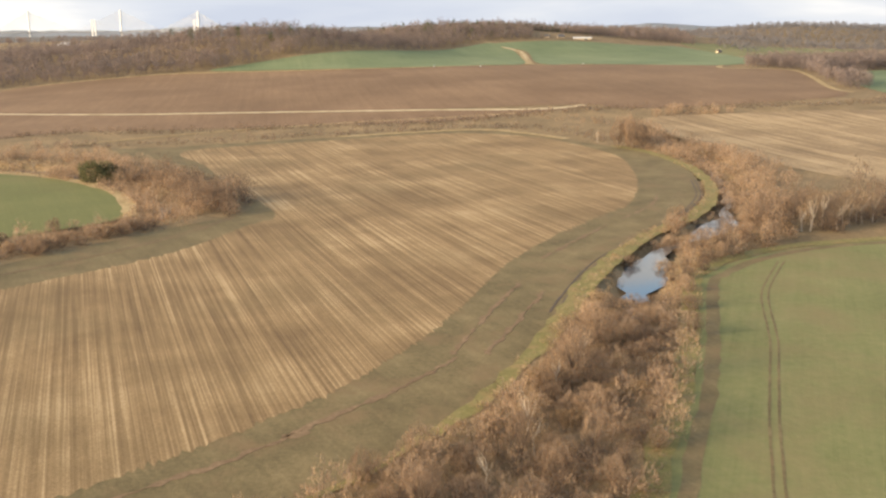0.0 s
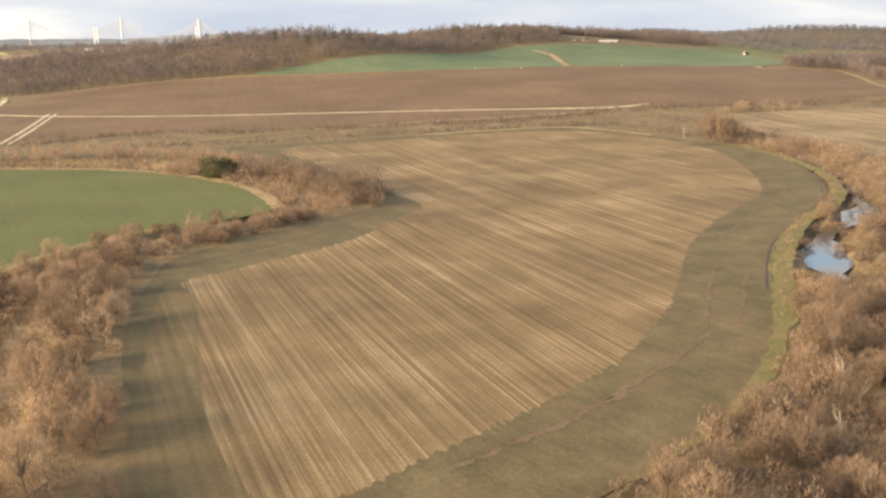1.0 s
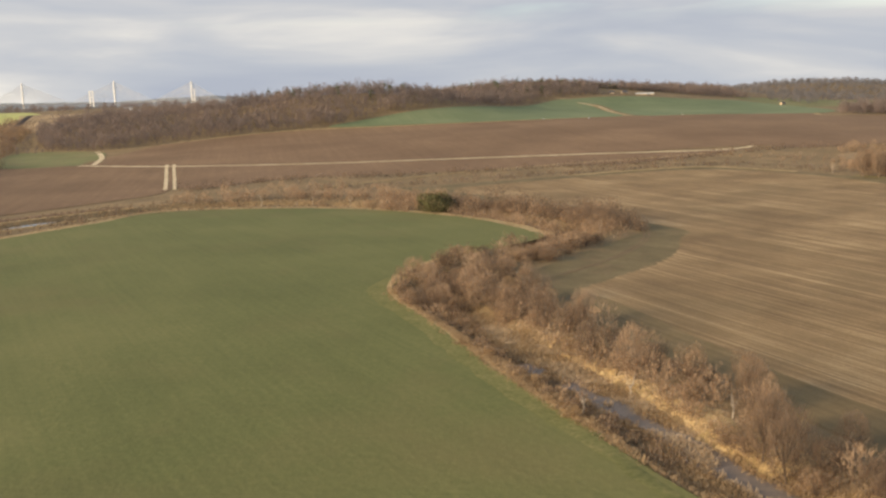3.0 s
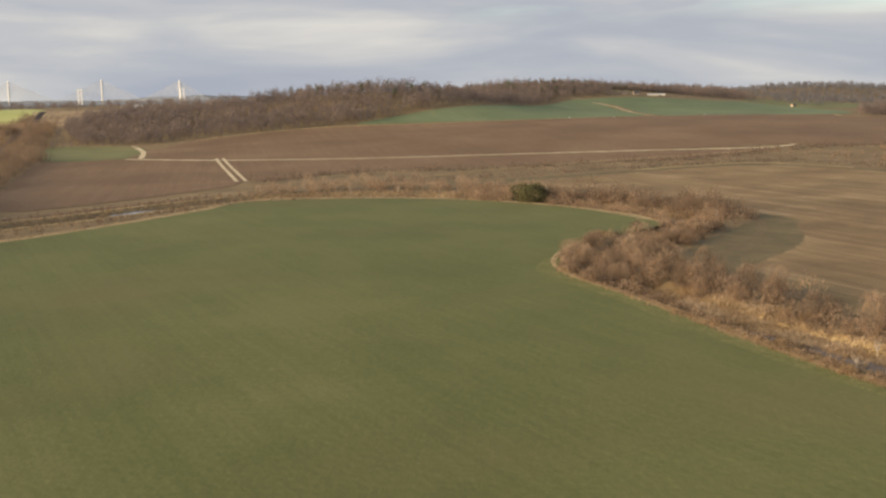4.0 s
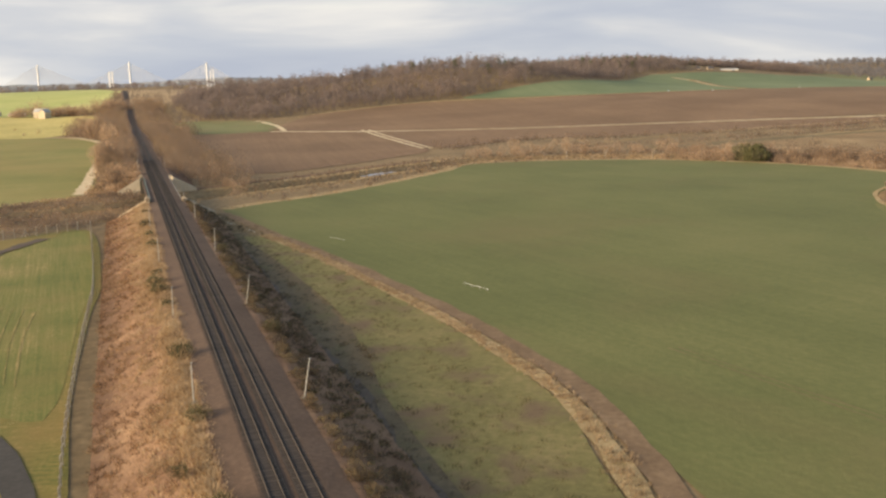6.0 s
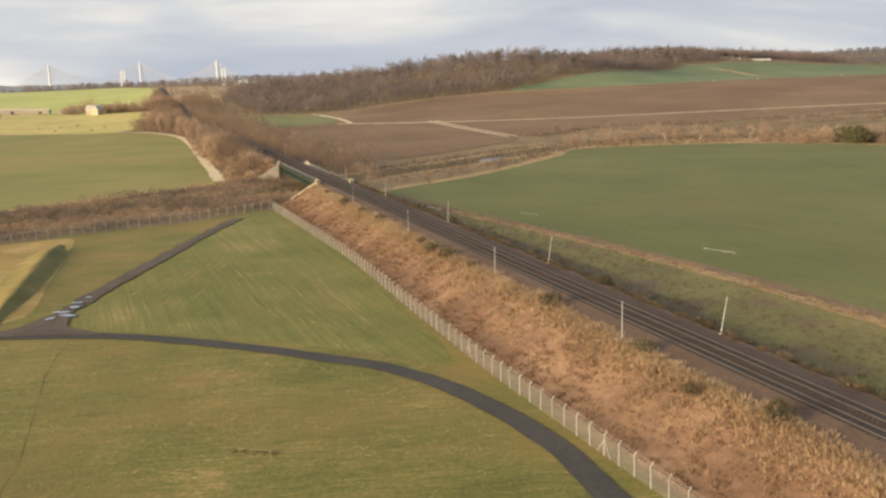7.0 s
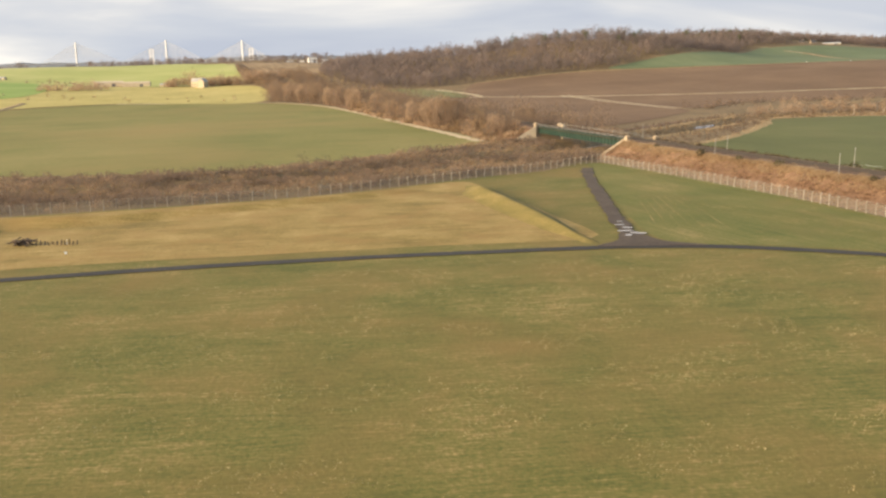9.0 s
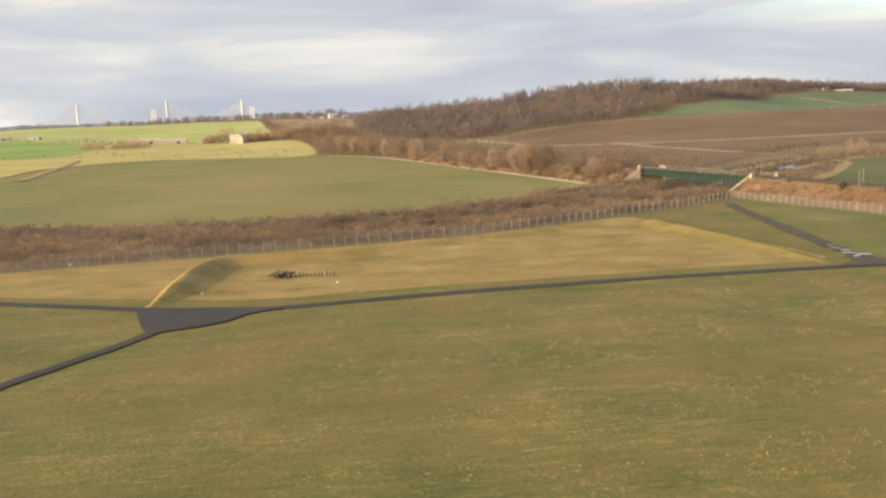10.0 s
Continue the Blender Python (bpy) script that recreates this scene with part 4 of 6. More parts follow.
def build_bridge():
    root = tagged(new("railway_bridge"), "dark green steel girder railway bridge on sandstone abutments", "bridge")
    turn = math.atan2(RUN[1], RUN[0])
    mid = on_line((GAP_NEAR + GAP_FAR) / 2, 0.0)
    root.matrix_basis = Matrix.Translation((mid[0], mid[1], 0)) @ Matrix.Rotation(turn, 4, "Z")
    length = GAP_FAR - GAP_NEAR
    stiff = None
    for side in (1, -1):
        bm = bmesh.new()
        tall = 3.0 if side > 0 else 2.1
        box(bm, (length, 0.12, tall), (0, side * 5.3, 3.55 + tall / 2))
        box(bm, (length, 0.62, 0.14), (0, side * 5.3, 3.6 + tall))
        box(bm, (length, 0.62, 0.14), (0, side * 5.3, 3.5))
        girder = part("girder", bm, GIRDER_GREEN, root)
        for k in range(29):
            x = -length / 2 + 1.5 + k * (length - 3.0) / 28
            if stiff is None:
                bm = bmesh.new()
                box(bm, (0.16, 0.3, 2.9), (0, 0, 0))
                ob = stiff = part("stiffener", bm, GIRDER_GREEN, girder)
            else:
                ob = new("stiffener", stiff.data)
                ob.parent = girder
            ob.location = (x, side * 5.52, 5.05 if side > 0 else 4.1)
        bm = bmesh.new()
        for z in (7.0, 7.5):
            box(bm, (length, 0.06, 0.06), (0, side * 5.2, z))
        for k in range(15):
            box(bm, (0.07, 0.07, 1.0), (-length / 2 + 2 + k * (length - 4) / 14, side * 5.2, 7.05))
        part("railing", bm, GALVANISED, root)
    bm = bmesh.new()
    box(bm, (length, 10.4, 0.7), (0, 0, 5.5))
    part("deck", bm, GIRDER_GREEN, root)
    for end in (-1, 1):
        bm = bmesh.new()
        box(bm, (4.0, 13.5, 8.2), (end * (length / 2 + 1.7), 0, 1.75), bevel=0.15)
        part("abutment", bm, STONE, root, "weathered sandstone abutment")
        for side in (1, -1):
            bm = bmesh.new()
            drop = 0.9 if side > 0 else 1.6
            box(bm, (1.6, 1.6, 9.6), (end * (length / 2 + 0.9), side * 6.3, 3.6 - drop), bevel=0.12)
            box(bm, (2.0, 2.0, 0.35), (end * (length / 2 + 0.9), side * 6.3, 8.45 - drop), bevel=0.05)
            bmesh.ops.create_cone(bm, cap_ends=True, segments=4, radius1=1.15, radius2=0.15, depth=0.7, matrix=Matrix.Translation((end * (length / 2 + 0.9), side * 6.3, 8.95 - drop)) @ Matrix.Rotation(radians(45), 4, "Z"))
            part("pylon", bm, STONE, root, "stone end pylon with a capped top")
            bm = bmesh.new()
            x0, x1 = end * (length / 2 - 1.0), end * (length / 2 - 0.2)
            y0, y1 = side * 7.0, side * 17.0
            ring = [(x0, y0, -1.5), (x1, y1, -1.5), (x1, y1, 1.4), (x0, y0, 6.9)]
            a = [bm.verts.new(p) for p in ring]
            b = [bm.verts.new((p[0] + end * 0.9, p[1] - side * 0.9, p[2])) for p in ring]
            bm.faces.new(a), bm.faces.new(b[::-1])
            for k in range(4):
                bm.faces.new((a[k], a[(k + 1) % 4], b[(k + 1) % 4], b[k]))
            bmesh.ops.recalc_face_normals(bm, faces=bm.faces[:])
            part("wing_wall", bm, PALE_STONE if end > 0 else STONE, root, "pale sloping stone wing wall")


build_bridge()


# ---- security fence of the airfield ----
def build_fence(line, bay, label):
    root = tagged(new("security_fence"), label, "fence")
    line = smooth(line, 1.0)
    run = np.r_[0, np.cumsum(np.linalg.norm(np.diff(line, axis=0), axis=1))]
    count = int(run[-1] / bay)
    at = np.column_stack([np.interp(np.arange(count + 1) * bay, run, line[:, k]) for k in range(2)])
    bm = bmesh.new()
    box(bm, (0.15, 0.15, 2.75), (0, 0, 1.2), bevel=0.012)
    crank = bmesh.ops.create_cube(bm, size=1.0, matrix=Matrix.Translation((0, 0.16, 2.76)) @ Matrix.Rotation(radians(-38), 4, "X") @ Matrix.Diagonal((0.14, 0.14, 0.55, 1)))
    post_mesh = None
    panel_mesh = None
    for k, p in enumerate(at):
        q = at[min(k + 1, count)] - at[max(k - 1, 0)]
        turn = math.atan2(q[1], q[0])
        z = float(land(p[0], p[1])) + 0.1
        if post_mesh is None:
            ob = part("post", bm, POST_CONCRETE, root)
            post_mesh = ob.data
        else:
            ob = new("post", post_mesh)
            ob.parent = root
        ob.matrix_basis = pose(p[0], p[1], z, random.uniform(-1.5, 1.5), random.uniform(-1.5, 1.5), math.degrees(turn))
        if k < count:
            if panel_mesh is None:
                pb = bmesh.new()
                bmesh.ops.create_grid(pb, x_segments=2, y_segments=2, size=0.5, matrix=Matrix.Translation((bay / 2, 0, 1.25)) @ Matrix.Rotation(radians(90), 4, "X") @ Matrix.Diagonal((bay, 2.4, 1, 1)))
                panel = part("mesh_panel", pb, CHAIN_LINK, root, "grey chain-link panel")
                panel_mesh = panel.data
            else:
                panel = new("mesh_panel", panel_mesh)
                panel.parent = root
            d = at[k + 1] - p
            panel.matrix_basis = pose(p[0], p[1], z, 0, 0, math.degrees(math.atan2(d[1], d[0])))
        if k % 13 == 6:
            sb = bmesh.new()
            for side in (-1, 1):
                bmesh.ops.create_cube(sb, size=1.0, matrix=Matrix.Translation((side * 0.75, 0, 0.95)) @ Matrix.Rotation(radians(-side * 37), 4, "Y") @ Matrix.Diagonal((0.13, 0.13, 2.3, 1)))
            strut = part("strut", sb, CONCRETE, root)
            strut.matrix_basis = ob.matrix_basis
    wires = bmesh.new()
    for h, o in ((2.45, 0.0), (2.75, 0.16), (2.95, 0.32)):
        v = []
        for p in at:
            v.append((wires.verts.new((p[0], p[1] + o, float(land(p[0], p[1])) + 0.1 + h)), wires.verts.new((p[0], p[1] + o, float(land(p[0], p[1])) + 0.1 + h + 0.025))))
        for a, b in zip(v, v[1:]):
            wires.faces.new((a[0], b[0], b[1], a[1]))
    part("barbed_wire", wires, GALVANISED, root)


build_fence([(-453, 262), (-424, 172), (-415, 140), (-406, 106), (-396, 70), (-387, 41), (-374, 0)], 3.3, "chain-link security fence on pale cranked concrete posts below the embankment")
build_fence([(-454, 262), (-478, 241), (-506, 222), (-549, 195), (-585, 181), (-617, 173), (-650, 165), (-690, 152), (-740, 136)], 3.4, "chain-link security fence on concrete posts along the river scrub")


# ---- grass bunds on the airfield ----
def build_bund(line, heights, left, right, material, label):
    """An earth bank along a plan line: its height at even steps, and how far its two sides reach."""
    line = smooth(line, 2.5)
    run = np.gradient(line, axis=0)
    run /= np.linalg.norm(run, axis=1)[:, None]
    side = np.column_stack([-run[:, 1], run[:, 0]])
    n = len(line)
    tall = np.interp(np.linspace(0, 1, n), np.linspace(0, 1, len(heights)), heights)
    wide = np.clip(tall / max(heights), 0.35, 1)
    rng = np.random.default_rng(2)
    v = []
    for o, f in ((1, 0), (0.82, 0.07), (0.6, 0.27), (0.38, 0.58), (0.18, 0.88), (0.06, 1.0), (-0.06, 1.0), (-0.18, 0.88), (-0.38, 0.58), (-0.6, 0.27), (-0.82, 0.07), (-1, 0)):
        p = line + side * (o * (left if o > 0 else right) * wide)[:, None]
        v.append(np.column_stack([p, land(p[:, 0], p[:, 1]) + 0.10 + (tall + rng.normal(0, 0.07, n)) * f - (0.12 if f == 0 else 0)]))
    faces = [(k * n + i, k * n + i + 1, (k + 1) * n + i + 1, (k + 1) * n + i)[::-1] for k in range(11) for i in range(n - 1)]
    ob = shade_smooth(part("grass_bund", (np.concatenate(v), faces), material))
    return tagged(ob, label, "bund", kind="structure")


build_bund([(-505.5, 204), (-504, 196), (-498.5, 168), (-493, 142), (-489, 121), (-485.5, 109)], (0.2, 1.8, 1.8, 1.7, 1.5, 1.0, 0.1), 5.2, 7.6, AIRFIELD_BUND, "low golden grass bund beside the muddy track")
build_bund([(-635.5, 95), (-634.3, 109), (-634, 128), (-632.8, 142), (-629, 149.5), (-621, 152), (-608, 154), (-590, 161), (-560, 176), (-520, 198)], (0.3, 2.2, 2.7, 2.6, 2.3, 1.7, 1.4, 1.3, 1.2, 1.1, 0.9, 0.2), 4.6, 9.5, AIRFIELD_GOLD, "steep grassy earth bank round the unmown compound, shaded inside")


# ---- things on the airfield and the fields ----
def build_puddles():
    rng = np.random.default_rng(8)
    for x, y, r in ((-476.6, 120.5, 0.85), (-475.2, 124.5, 0.75), (-474.3, 117.5, 0.9), (-476.0, 128.5, 0.6), (-474.9, 133, 0.45), (-476.9, 115.5, 0.6)):
        a = np.linspace(0, 2 * np.pi, 18)[:-1]
        w = 1.35 * r * (1 + 0.3 * np.sin(2 * a + rng.uniform(0, 6)) + 0.15 * rng.uniform(-1, 1, len(a)))
        v = np.column_stack([x + w * np.cos(a) * 1.25, y + w * np.sin(a), np.full(len(a), float(land(x, y)) + 0.42)])
        tagged(part("puddle", (v, [tuple(range(len(a)))]), PUDDLE), "rain puddle shining on the muddy track", "puddle", "puddles on the track")


build_puddles()


def build_light_bar(x, y, turn, length):
    root = tagged(new("approach_light_bar"), "long low white approach-light bar standing in the crop", "light bar", "approach-light bars")
    root.matrix_basis = pose(x, y, float(land(x, y)) + 0.2, 0, 0, turn)
    bm = bmesh.new()
    box(bm, (length, 0.045, 0.035), (0, 0, 0.42), bevel=0.008)
    part("beam", bm, WHITE_PAINT, root)
    for k in range(4):
        bm = bmesh.new()
        box(bm, (0.08, 0.08, 0.6), (-length / 2 + 0.7 + k * (length - 1.4) / 3, 0, 0.1), bevel=0.01)
        part("leg", bm, GALVANISED, root)


build_light_bar(-332.9, 152.8, -57, 9.5)
build_light_bar(-368.6, 224.4, -52, 8.0)
build_light_bar(-406.5, 262.5, -52, 6.0)
build_light_bar(-397.5, 246, -62, 9.0)


def build_scrap():
    """The dark remains of timber and brush on the grass."""
    rng = np.random.default_rng(3)
    root = tagged(new("timber_heap"), "dark collapsed heap of old timber and brush", "heap")
    root.location = (-612, 125, 0.1)
    for k in range(34):
        bm = bmesh.new()
        box(bm, (rng.uniform(1.5, 3.4), 0.26, 0.24), (0, 0, 0), bevel=0.03)
        ob = part("timber", bm, BARK, root)
        ob.matrix_basis = pose(rng.uniform(-2.2, 2.2), rng.uniform(-1.0, 1.0), rng.uniform(0.15, 1.35), rng.uniform(-20, 20), rng.uniform(-25, 25), rng.uniform(0, 180))
    row = tagged(new("old_stakes"), "short row of broken dark wooden stakes", "stakes")
    row.location = (-604, 124.5, 0.1)
    for k in range(11):
        bm = bmesh.new()
        box(bm, (0.22, 0.22, rng.uniform(0.7, 1.7)), (0, 0, 0.5), bevel=0.03)
        ob = part("stake", bm, BARK, row)
        ob.matrix_basis = pose(-4.5 + k * 0.9, rng.uniform(-0.5, 0.5), 0, rng.uniform(-14, 14), rng.uniform(-14, 14), rng.uniform(0, 90))
    bm = bmesh.new()
    box(bm, (0.12, 0.12, 1.2), (2.2, 0.2, 0.6), bevel=0.02)
    part("marker", bm, WHITE_PAINT, row, "pale upright marker")


build_scrap()


# Beam and stakes added in place of a shadowed line of long grass.
def build_grass_line(x, y, turn, length):
    root = tagged(new("low_rail"), "low beam standing in for a shadowed line of long grass", "rail")
    root.matrix_basis = pose(x, y, float(land(x, y)) + 0.12, 0, 0, turn)
    bm = bmesh.new()
    box(bm, (length, 0.10, 0.11), (0, 0, 0.4), bevel=0.02)
    part("beam", bm, GRASS_LINE_TONE, root)
    for k in (-1, 1):
        bm = bmesh.new()
        box(bm, (0.12, 0.12, 0.55), (k * length * 0.46, 0, 0.2), bevel=0.02)
        part("stake", bm, GRASS_LINE_TONE, root)


build_grass_line(-427.0, 43.8, -17, 4.4)


def build_marker(x, y, size, label):
    root = tagged(new("marker_board"), label, "marker")
    root.matrix_basis = pose(x, y, float(land(x, y)) + 0.1, 0, 0, 20)
    bm = bmesh.new()
    box(bm, (size, 0.08, size), (0, 0, size * 0.9), bevel=0.02)
    part("board", bm, WHITE_PAINT, root)
    bm = bmesh.new()
    box(bm, (0.1, 0.1, size * 1.2), (0, 0.1, size * 0.6))
    part("stake", bm, GALVANISED, root)


build_marker(-672.5, 158.6, 0.9, "small white sign board on the fence line")
build_marker(-627.0, 107.0, 0.5, "small white marker board in the grass")
build_marker(-598.0, 113.0, 0.5, "small white marker board in the grass")
build_marker(-9, 1122, 1.4, "white board at the foot of the hill field")
build_marker(45.4, 1116, 1.4, "white board beside the hill lane")
build_marker(170, 1150, 1.2, "white trough at the field edge")


# ---- buildings ----
def build_house(x, y, turn, w, d, h, label, chimneys=2, roof=SLATE, wall=HARLING, rows=2):
    root = tagged(new("farmhouse"), label, "house")
    root.matrix_basis = pose(x, y, float(land(x, y)) - 0.3, 0, 0, turn)
    rise = d * 0.42
    bm = bmesh.new()
    p = [(-w / 2, -d / 2), (w / 2, -d / 2), (w / 2, d / 2), (-w / 2, d / 2)]
    low = [bm.verts.new((a, b, 0)) for a, b in p]
    top = [bm.verts.new((a, b, h)) for a, b in p]
    g = [bm.verts.new((-w / 2, 0, h + rise)), bm.verts.new((w / 2, 0, h + rise))]
    bm.faces.new((low[0], low[1], top[1], top[0])), bm.faces.new((low[2], low[3], top[3], top[2]))
    bm.faces.new((low[1], low[2], top[2], g[1], top[1])), bm.faces.new((low[3], low[0], top[0], g[0], top[3]))
    part("wall", bm, wall, root)
    bm = bmesh.new()
    for s in (-1, 1):
        a = math.atan2(rise, d / 2)
        long = math.hypot(rise, d / 2) + 0.4
        m = Matrix.Translation((0, s * (d / 4 + 0.1), h + rise / 2 + 0.1)) @ Matrix.Rotation(-s * a, 4, "X") @ Matrix.Diagonal((w + 0.6, long, 0.2, 1))
        bmesh.ops.create_cube(bm, size=1.0, matrix=m)
    top_part = part("roof", bm, roof, root)
    for k in range(chimneys):
        bm = bmesh.new()
        box(bm, (1.0, 0.8, 2.0), ((-1) ** k * (w / 2 - 0.6), 0, h + rise + 0.5), bevel=0.05)
        part("chimney", bm, STONE, top_part)
    for row in range(rows):
        for k in range(max(2, int(w / 3.2))):
            bm = bmesh.new()
            box(bm, (1.0, 0.12, 1.4), (-w / 2 + (k + 0.5) * w / max(2, int(w / 3.2)), -d / 2 - 0.02, 1.5 + row * 2.7))
            part("window", bm, GLASS_DARK, root)
    return root


def build_barn(x, y, turn, w, d, h, label, wall=HARLING, roof=SHEET_ROOF):
    root = tagged(new("farm_shed"), label, "shed")
    root.matrix_basis = pose(x, y, float(land(x, y)) - 0.3, 0, 0, turn)
    bm = bmesh.new()
    box(bm, (w, d, h), (0, 0, h / 2), bevel=0.05)
    part("wall", bm, wall, root)
    bm = bmesh.new()
    rise = d * 0.18
    ring = [(-d / 2 - 0.4, h - 0.1), (0, h + rise), (d / 2 + 0.4, h - 0.1), (0, h + rise - 0.35)]
    ends = [[bm.verts.new((s * (w / 2 + 0.3), a, b)) for a, b in ring] for s in (-1, 1)]
    for k in range(4):
        bm.faces.new((ends[0][k], ends[0][(k + 1) % 4], ends[1][(k + 1) % 4], ends[1][k]))
    bm.faces.new(ends[0]), bm.faces.new(ends[1][::-1])
    bmesh.ops.recalc_face_normals(bm, faces=bm.faces[:])
    part("roof", bm, roof, root)
    bm = bmesh.new()
    box(bm, (min(4.5, w * 0.2), 0.1, h * 0.75), (w * 0.2, -d / 2 - 0.04, h * 0.38))
    part("door", bm, SLATE, root)
    return root


build_house(-786, 1138, -12, 17, 9, 8.0, "cream two-storey farmhouse with a weathered roof", 2, SHEET_ROOF, HARLING)
build_house(-779, 1129, 74, 12, 8.5, 8.0, "cream farmhouse wing with its gable to the field", 1, SHEET_ROOF, HARLING, 2)
build_barn(-838, 1196, 5, 22, 9, 3.2, "low pale stone byre by the farmhouse")
build_barn(-884, 1209, 6, 36, 12, 5.0, "long low cream farm shed by the farmhouse", HARLING, PALE_STONE)
build_barn(-923, 1215, 8, 38, 12, 5.4, "long cream farm shed beside another", HARLING, PALE_STONE)
build_barn(-1165, 1330, 12, 30, 11, 3.5, "low distant farm shed on the rise")
build_barn(-1120, 1345, -5, 18, 9, 3.2, "small distant farm shed on the rise")
build_barn(-704, 1800, 15, 16, 14, 11, "white square tower block of a distant works", WHITE_PAINT)
build_barn(-680, 1806, 15, 12, 10, 9, "low white outbuilding of a distant works", WHITE_PAINT)
for hx, hy, turn in ((-760, 1905, 10), (-734, 1900, -30), (-716, 1915, 25), (-690, 1900, 5), (-664, 1912, -15)):
    build_house(hx, hy, turn, 13, 8, 5.0, "pale house at the edge of the far town", 1, SHEET_ROOF)
build_barn(232, 1586, -6, 30, 9, 2.4, "long pale-roofed shed of the hill farm", HARLING, PALE_ROOF)
build_house(196, 1580, 8, 11, 7, 3.0, "grey cottage of the hill farm", 2, wall=STONE)
build_house(173, 1574, -20, 8, 6, 2.6, "pale cottage of the hill farm", 1, wall=STONE)
build_house(425, 1470, 30, 8, 5, 3.2, "small stone cottage beside the far lane", 2, wall=STONE)


# ---- far bridges over the firth ----
def build_cable_bridge():
    root = tagged(new("cable_stayed_bridge"), "distant white three-towered cable-stayed bridge over the firth", "bridge")
    towers = [Vector((-2593.7, 6076.6, 192.0)), Vector((-2065.3, 6229.4, 198.0)), Vector((-1590.0, 6326.0, 188.0))]
    deck = 58.0
    line = [towers[0] * 1.0 - (towers[1] - towers[0]) * 0.75] + towers + [towers[2] + (towers[2] - towers[1]) * 0.75]
    bm = bmesh.new()
    for a, b in zip(line, line[1:]):
        d = b - a
        box(bm, (d.xy.length, 30, 5), ((a.x + b.x) / 2, (a.y + b.y) / 2, deck), math.atan2(d.y, d.x))
    part("deck", bm, SHEET_ROOF, root)
    for k, t in enumerate(towers):
        bm = bmesh.new()
        bmesh.ops.create_cone(bm, cap_ends=True, segments=8, radius1=7.5, radius2=4.0, depth=t.z + 40, matrix=Matrix.Translation((t.x, t.y, (t.z - 40) / 2)))
        tower = part("tower", bm, WHITE_PAINT, root, "white tapering bridge tower")
        for way, other in ((-1, line[k]), (1, line[k + 2])):
            d = (other - t).xy
            reach = min(d.length * 0.5, 270.0)
            d.normalize()
            bm = bmesh.new()
            for c in range(20):
                f = (c + 1) / 20
                top = Vector((t.x, t.y, deck + 34 + (t.z - deck - 40) * f))
                foot = Vector((t.x + d.x * reach * f * 1.05, t.y + d.y * reach * f * 1.05, deck + 2))
                w = Vector((0, 0, 0.8))
                bm.faces.new([bm.verts.new(p) for p in (top - w, top + w, foot + w, foot - w)])
            tagged(part("cable_fan", bm, WHITE_PAINT, tower, "fan of pale stay cables"), kind="stuff")


def build_suspension_bridge():
    root = tagged(new("suspension_bridge"), "distant grey suspension bridge towers before the other bridge", "bridge")
    ends = [Vector((-1954.0, 5427.0, 128.0)), Vector((-1411.0, 5546.0, 124.0))]
    for t in ends:
        bm = bmesh.new()
        for s in (-9.0, 9.0):
            box(bm, (6.0, 7, t.z + 30), (t.x + s, t.y, (t.z - 30) / 2))
        for h in (66, 92, t.z - 3):
            box(bm, (20, 5, 4.0), (t.x, t.y, h))
        part("tower", bm, WHITE_PAINT, root, "pale twin-legged bridge tower")
    bm = bmesh.new()
    v = []
    for k in range(41):
        f = k / 40
        p = ends[0].lerp(ends[1], f)
        z = 62 + 60 * (2 * f - 1) ** 2
        v.append((bm.verts.new((p.x, p.y, z)), bm.verts.new((p.x, p.y, z + 0.9))))
    for a, b in zip(v, v[1:]):
        bm.faces.new((a[0], b[0], b[1], a[1]))
    part("main_cable", bm, SHEET_ROOF, root)


build_cable_bridge()
build_suspension_bridge()


def build_far_ridge(name, y, base, amp, seed, material, label, x0=-6000, x1=6000):
    xs = np.arange(x0, x1, 40.0)
    z = np.array([base + amp * (noise.fractal((x / 900.0, seed, 0), 0.9, 2.2, 4)) + 4 * noise.noise((x / 90.0, seed + 5, 0)) for x in xs])
    v = np.concatenate([np.column_stack([xs, np.full(len(xs), y - 260.0), np.full(len(xs), -3.0)]), np.column_stack([xs, np.full(len(xs), float(y)), z]), np.column_stack([xs, np.full(len(xs), y + 200.0), np.full(len(xs), -3.0)])])
    n = len(xs)
    f = [(k * n + i, k * n + i + 1, (k + 1) * n + i + 1, (k + 1) * n + i) for k in range(2) for i in range(n - 1)]
    tagged(shade_smooth(part(name, (v, f), material)), label, "hills", kind="structure")


build_far_ridge("backdrop", 6950, 74, 34, 2.0, HAZE_LAND, "horizon hills with haze painted in blue-grey")
build_far_ridge("backdrop", 4600, 40, 18, 7.0, surface("far_woods", [(0.3, (0.10, 0.095, 0.09)), (0.7, (0.17, 0.16, 0.14))], 120, 20, bump=0), "dim brown wooded land before the firth")


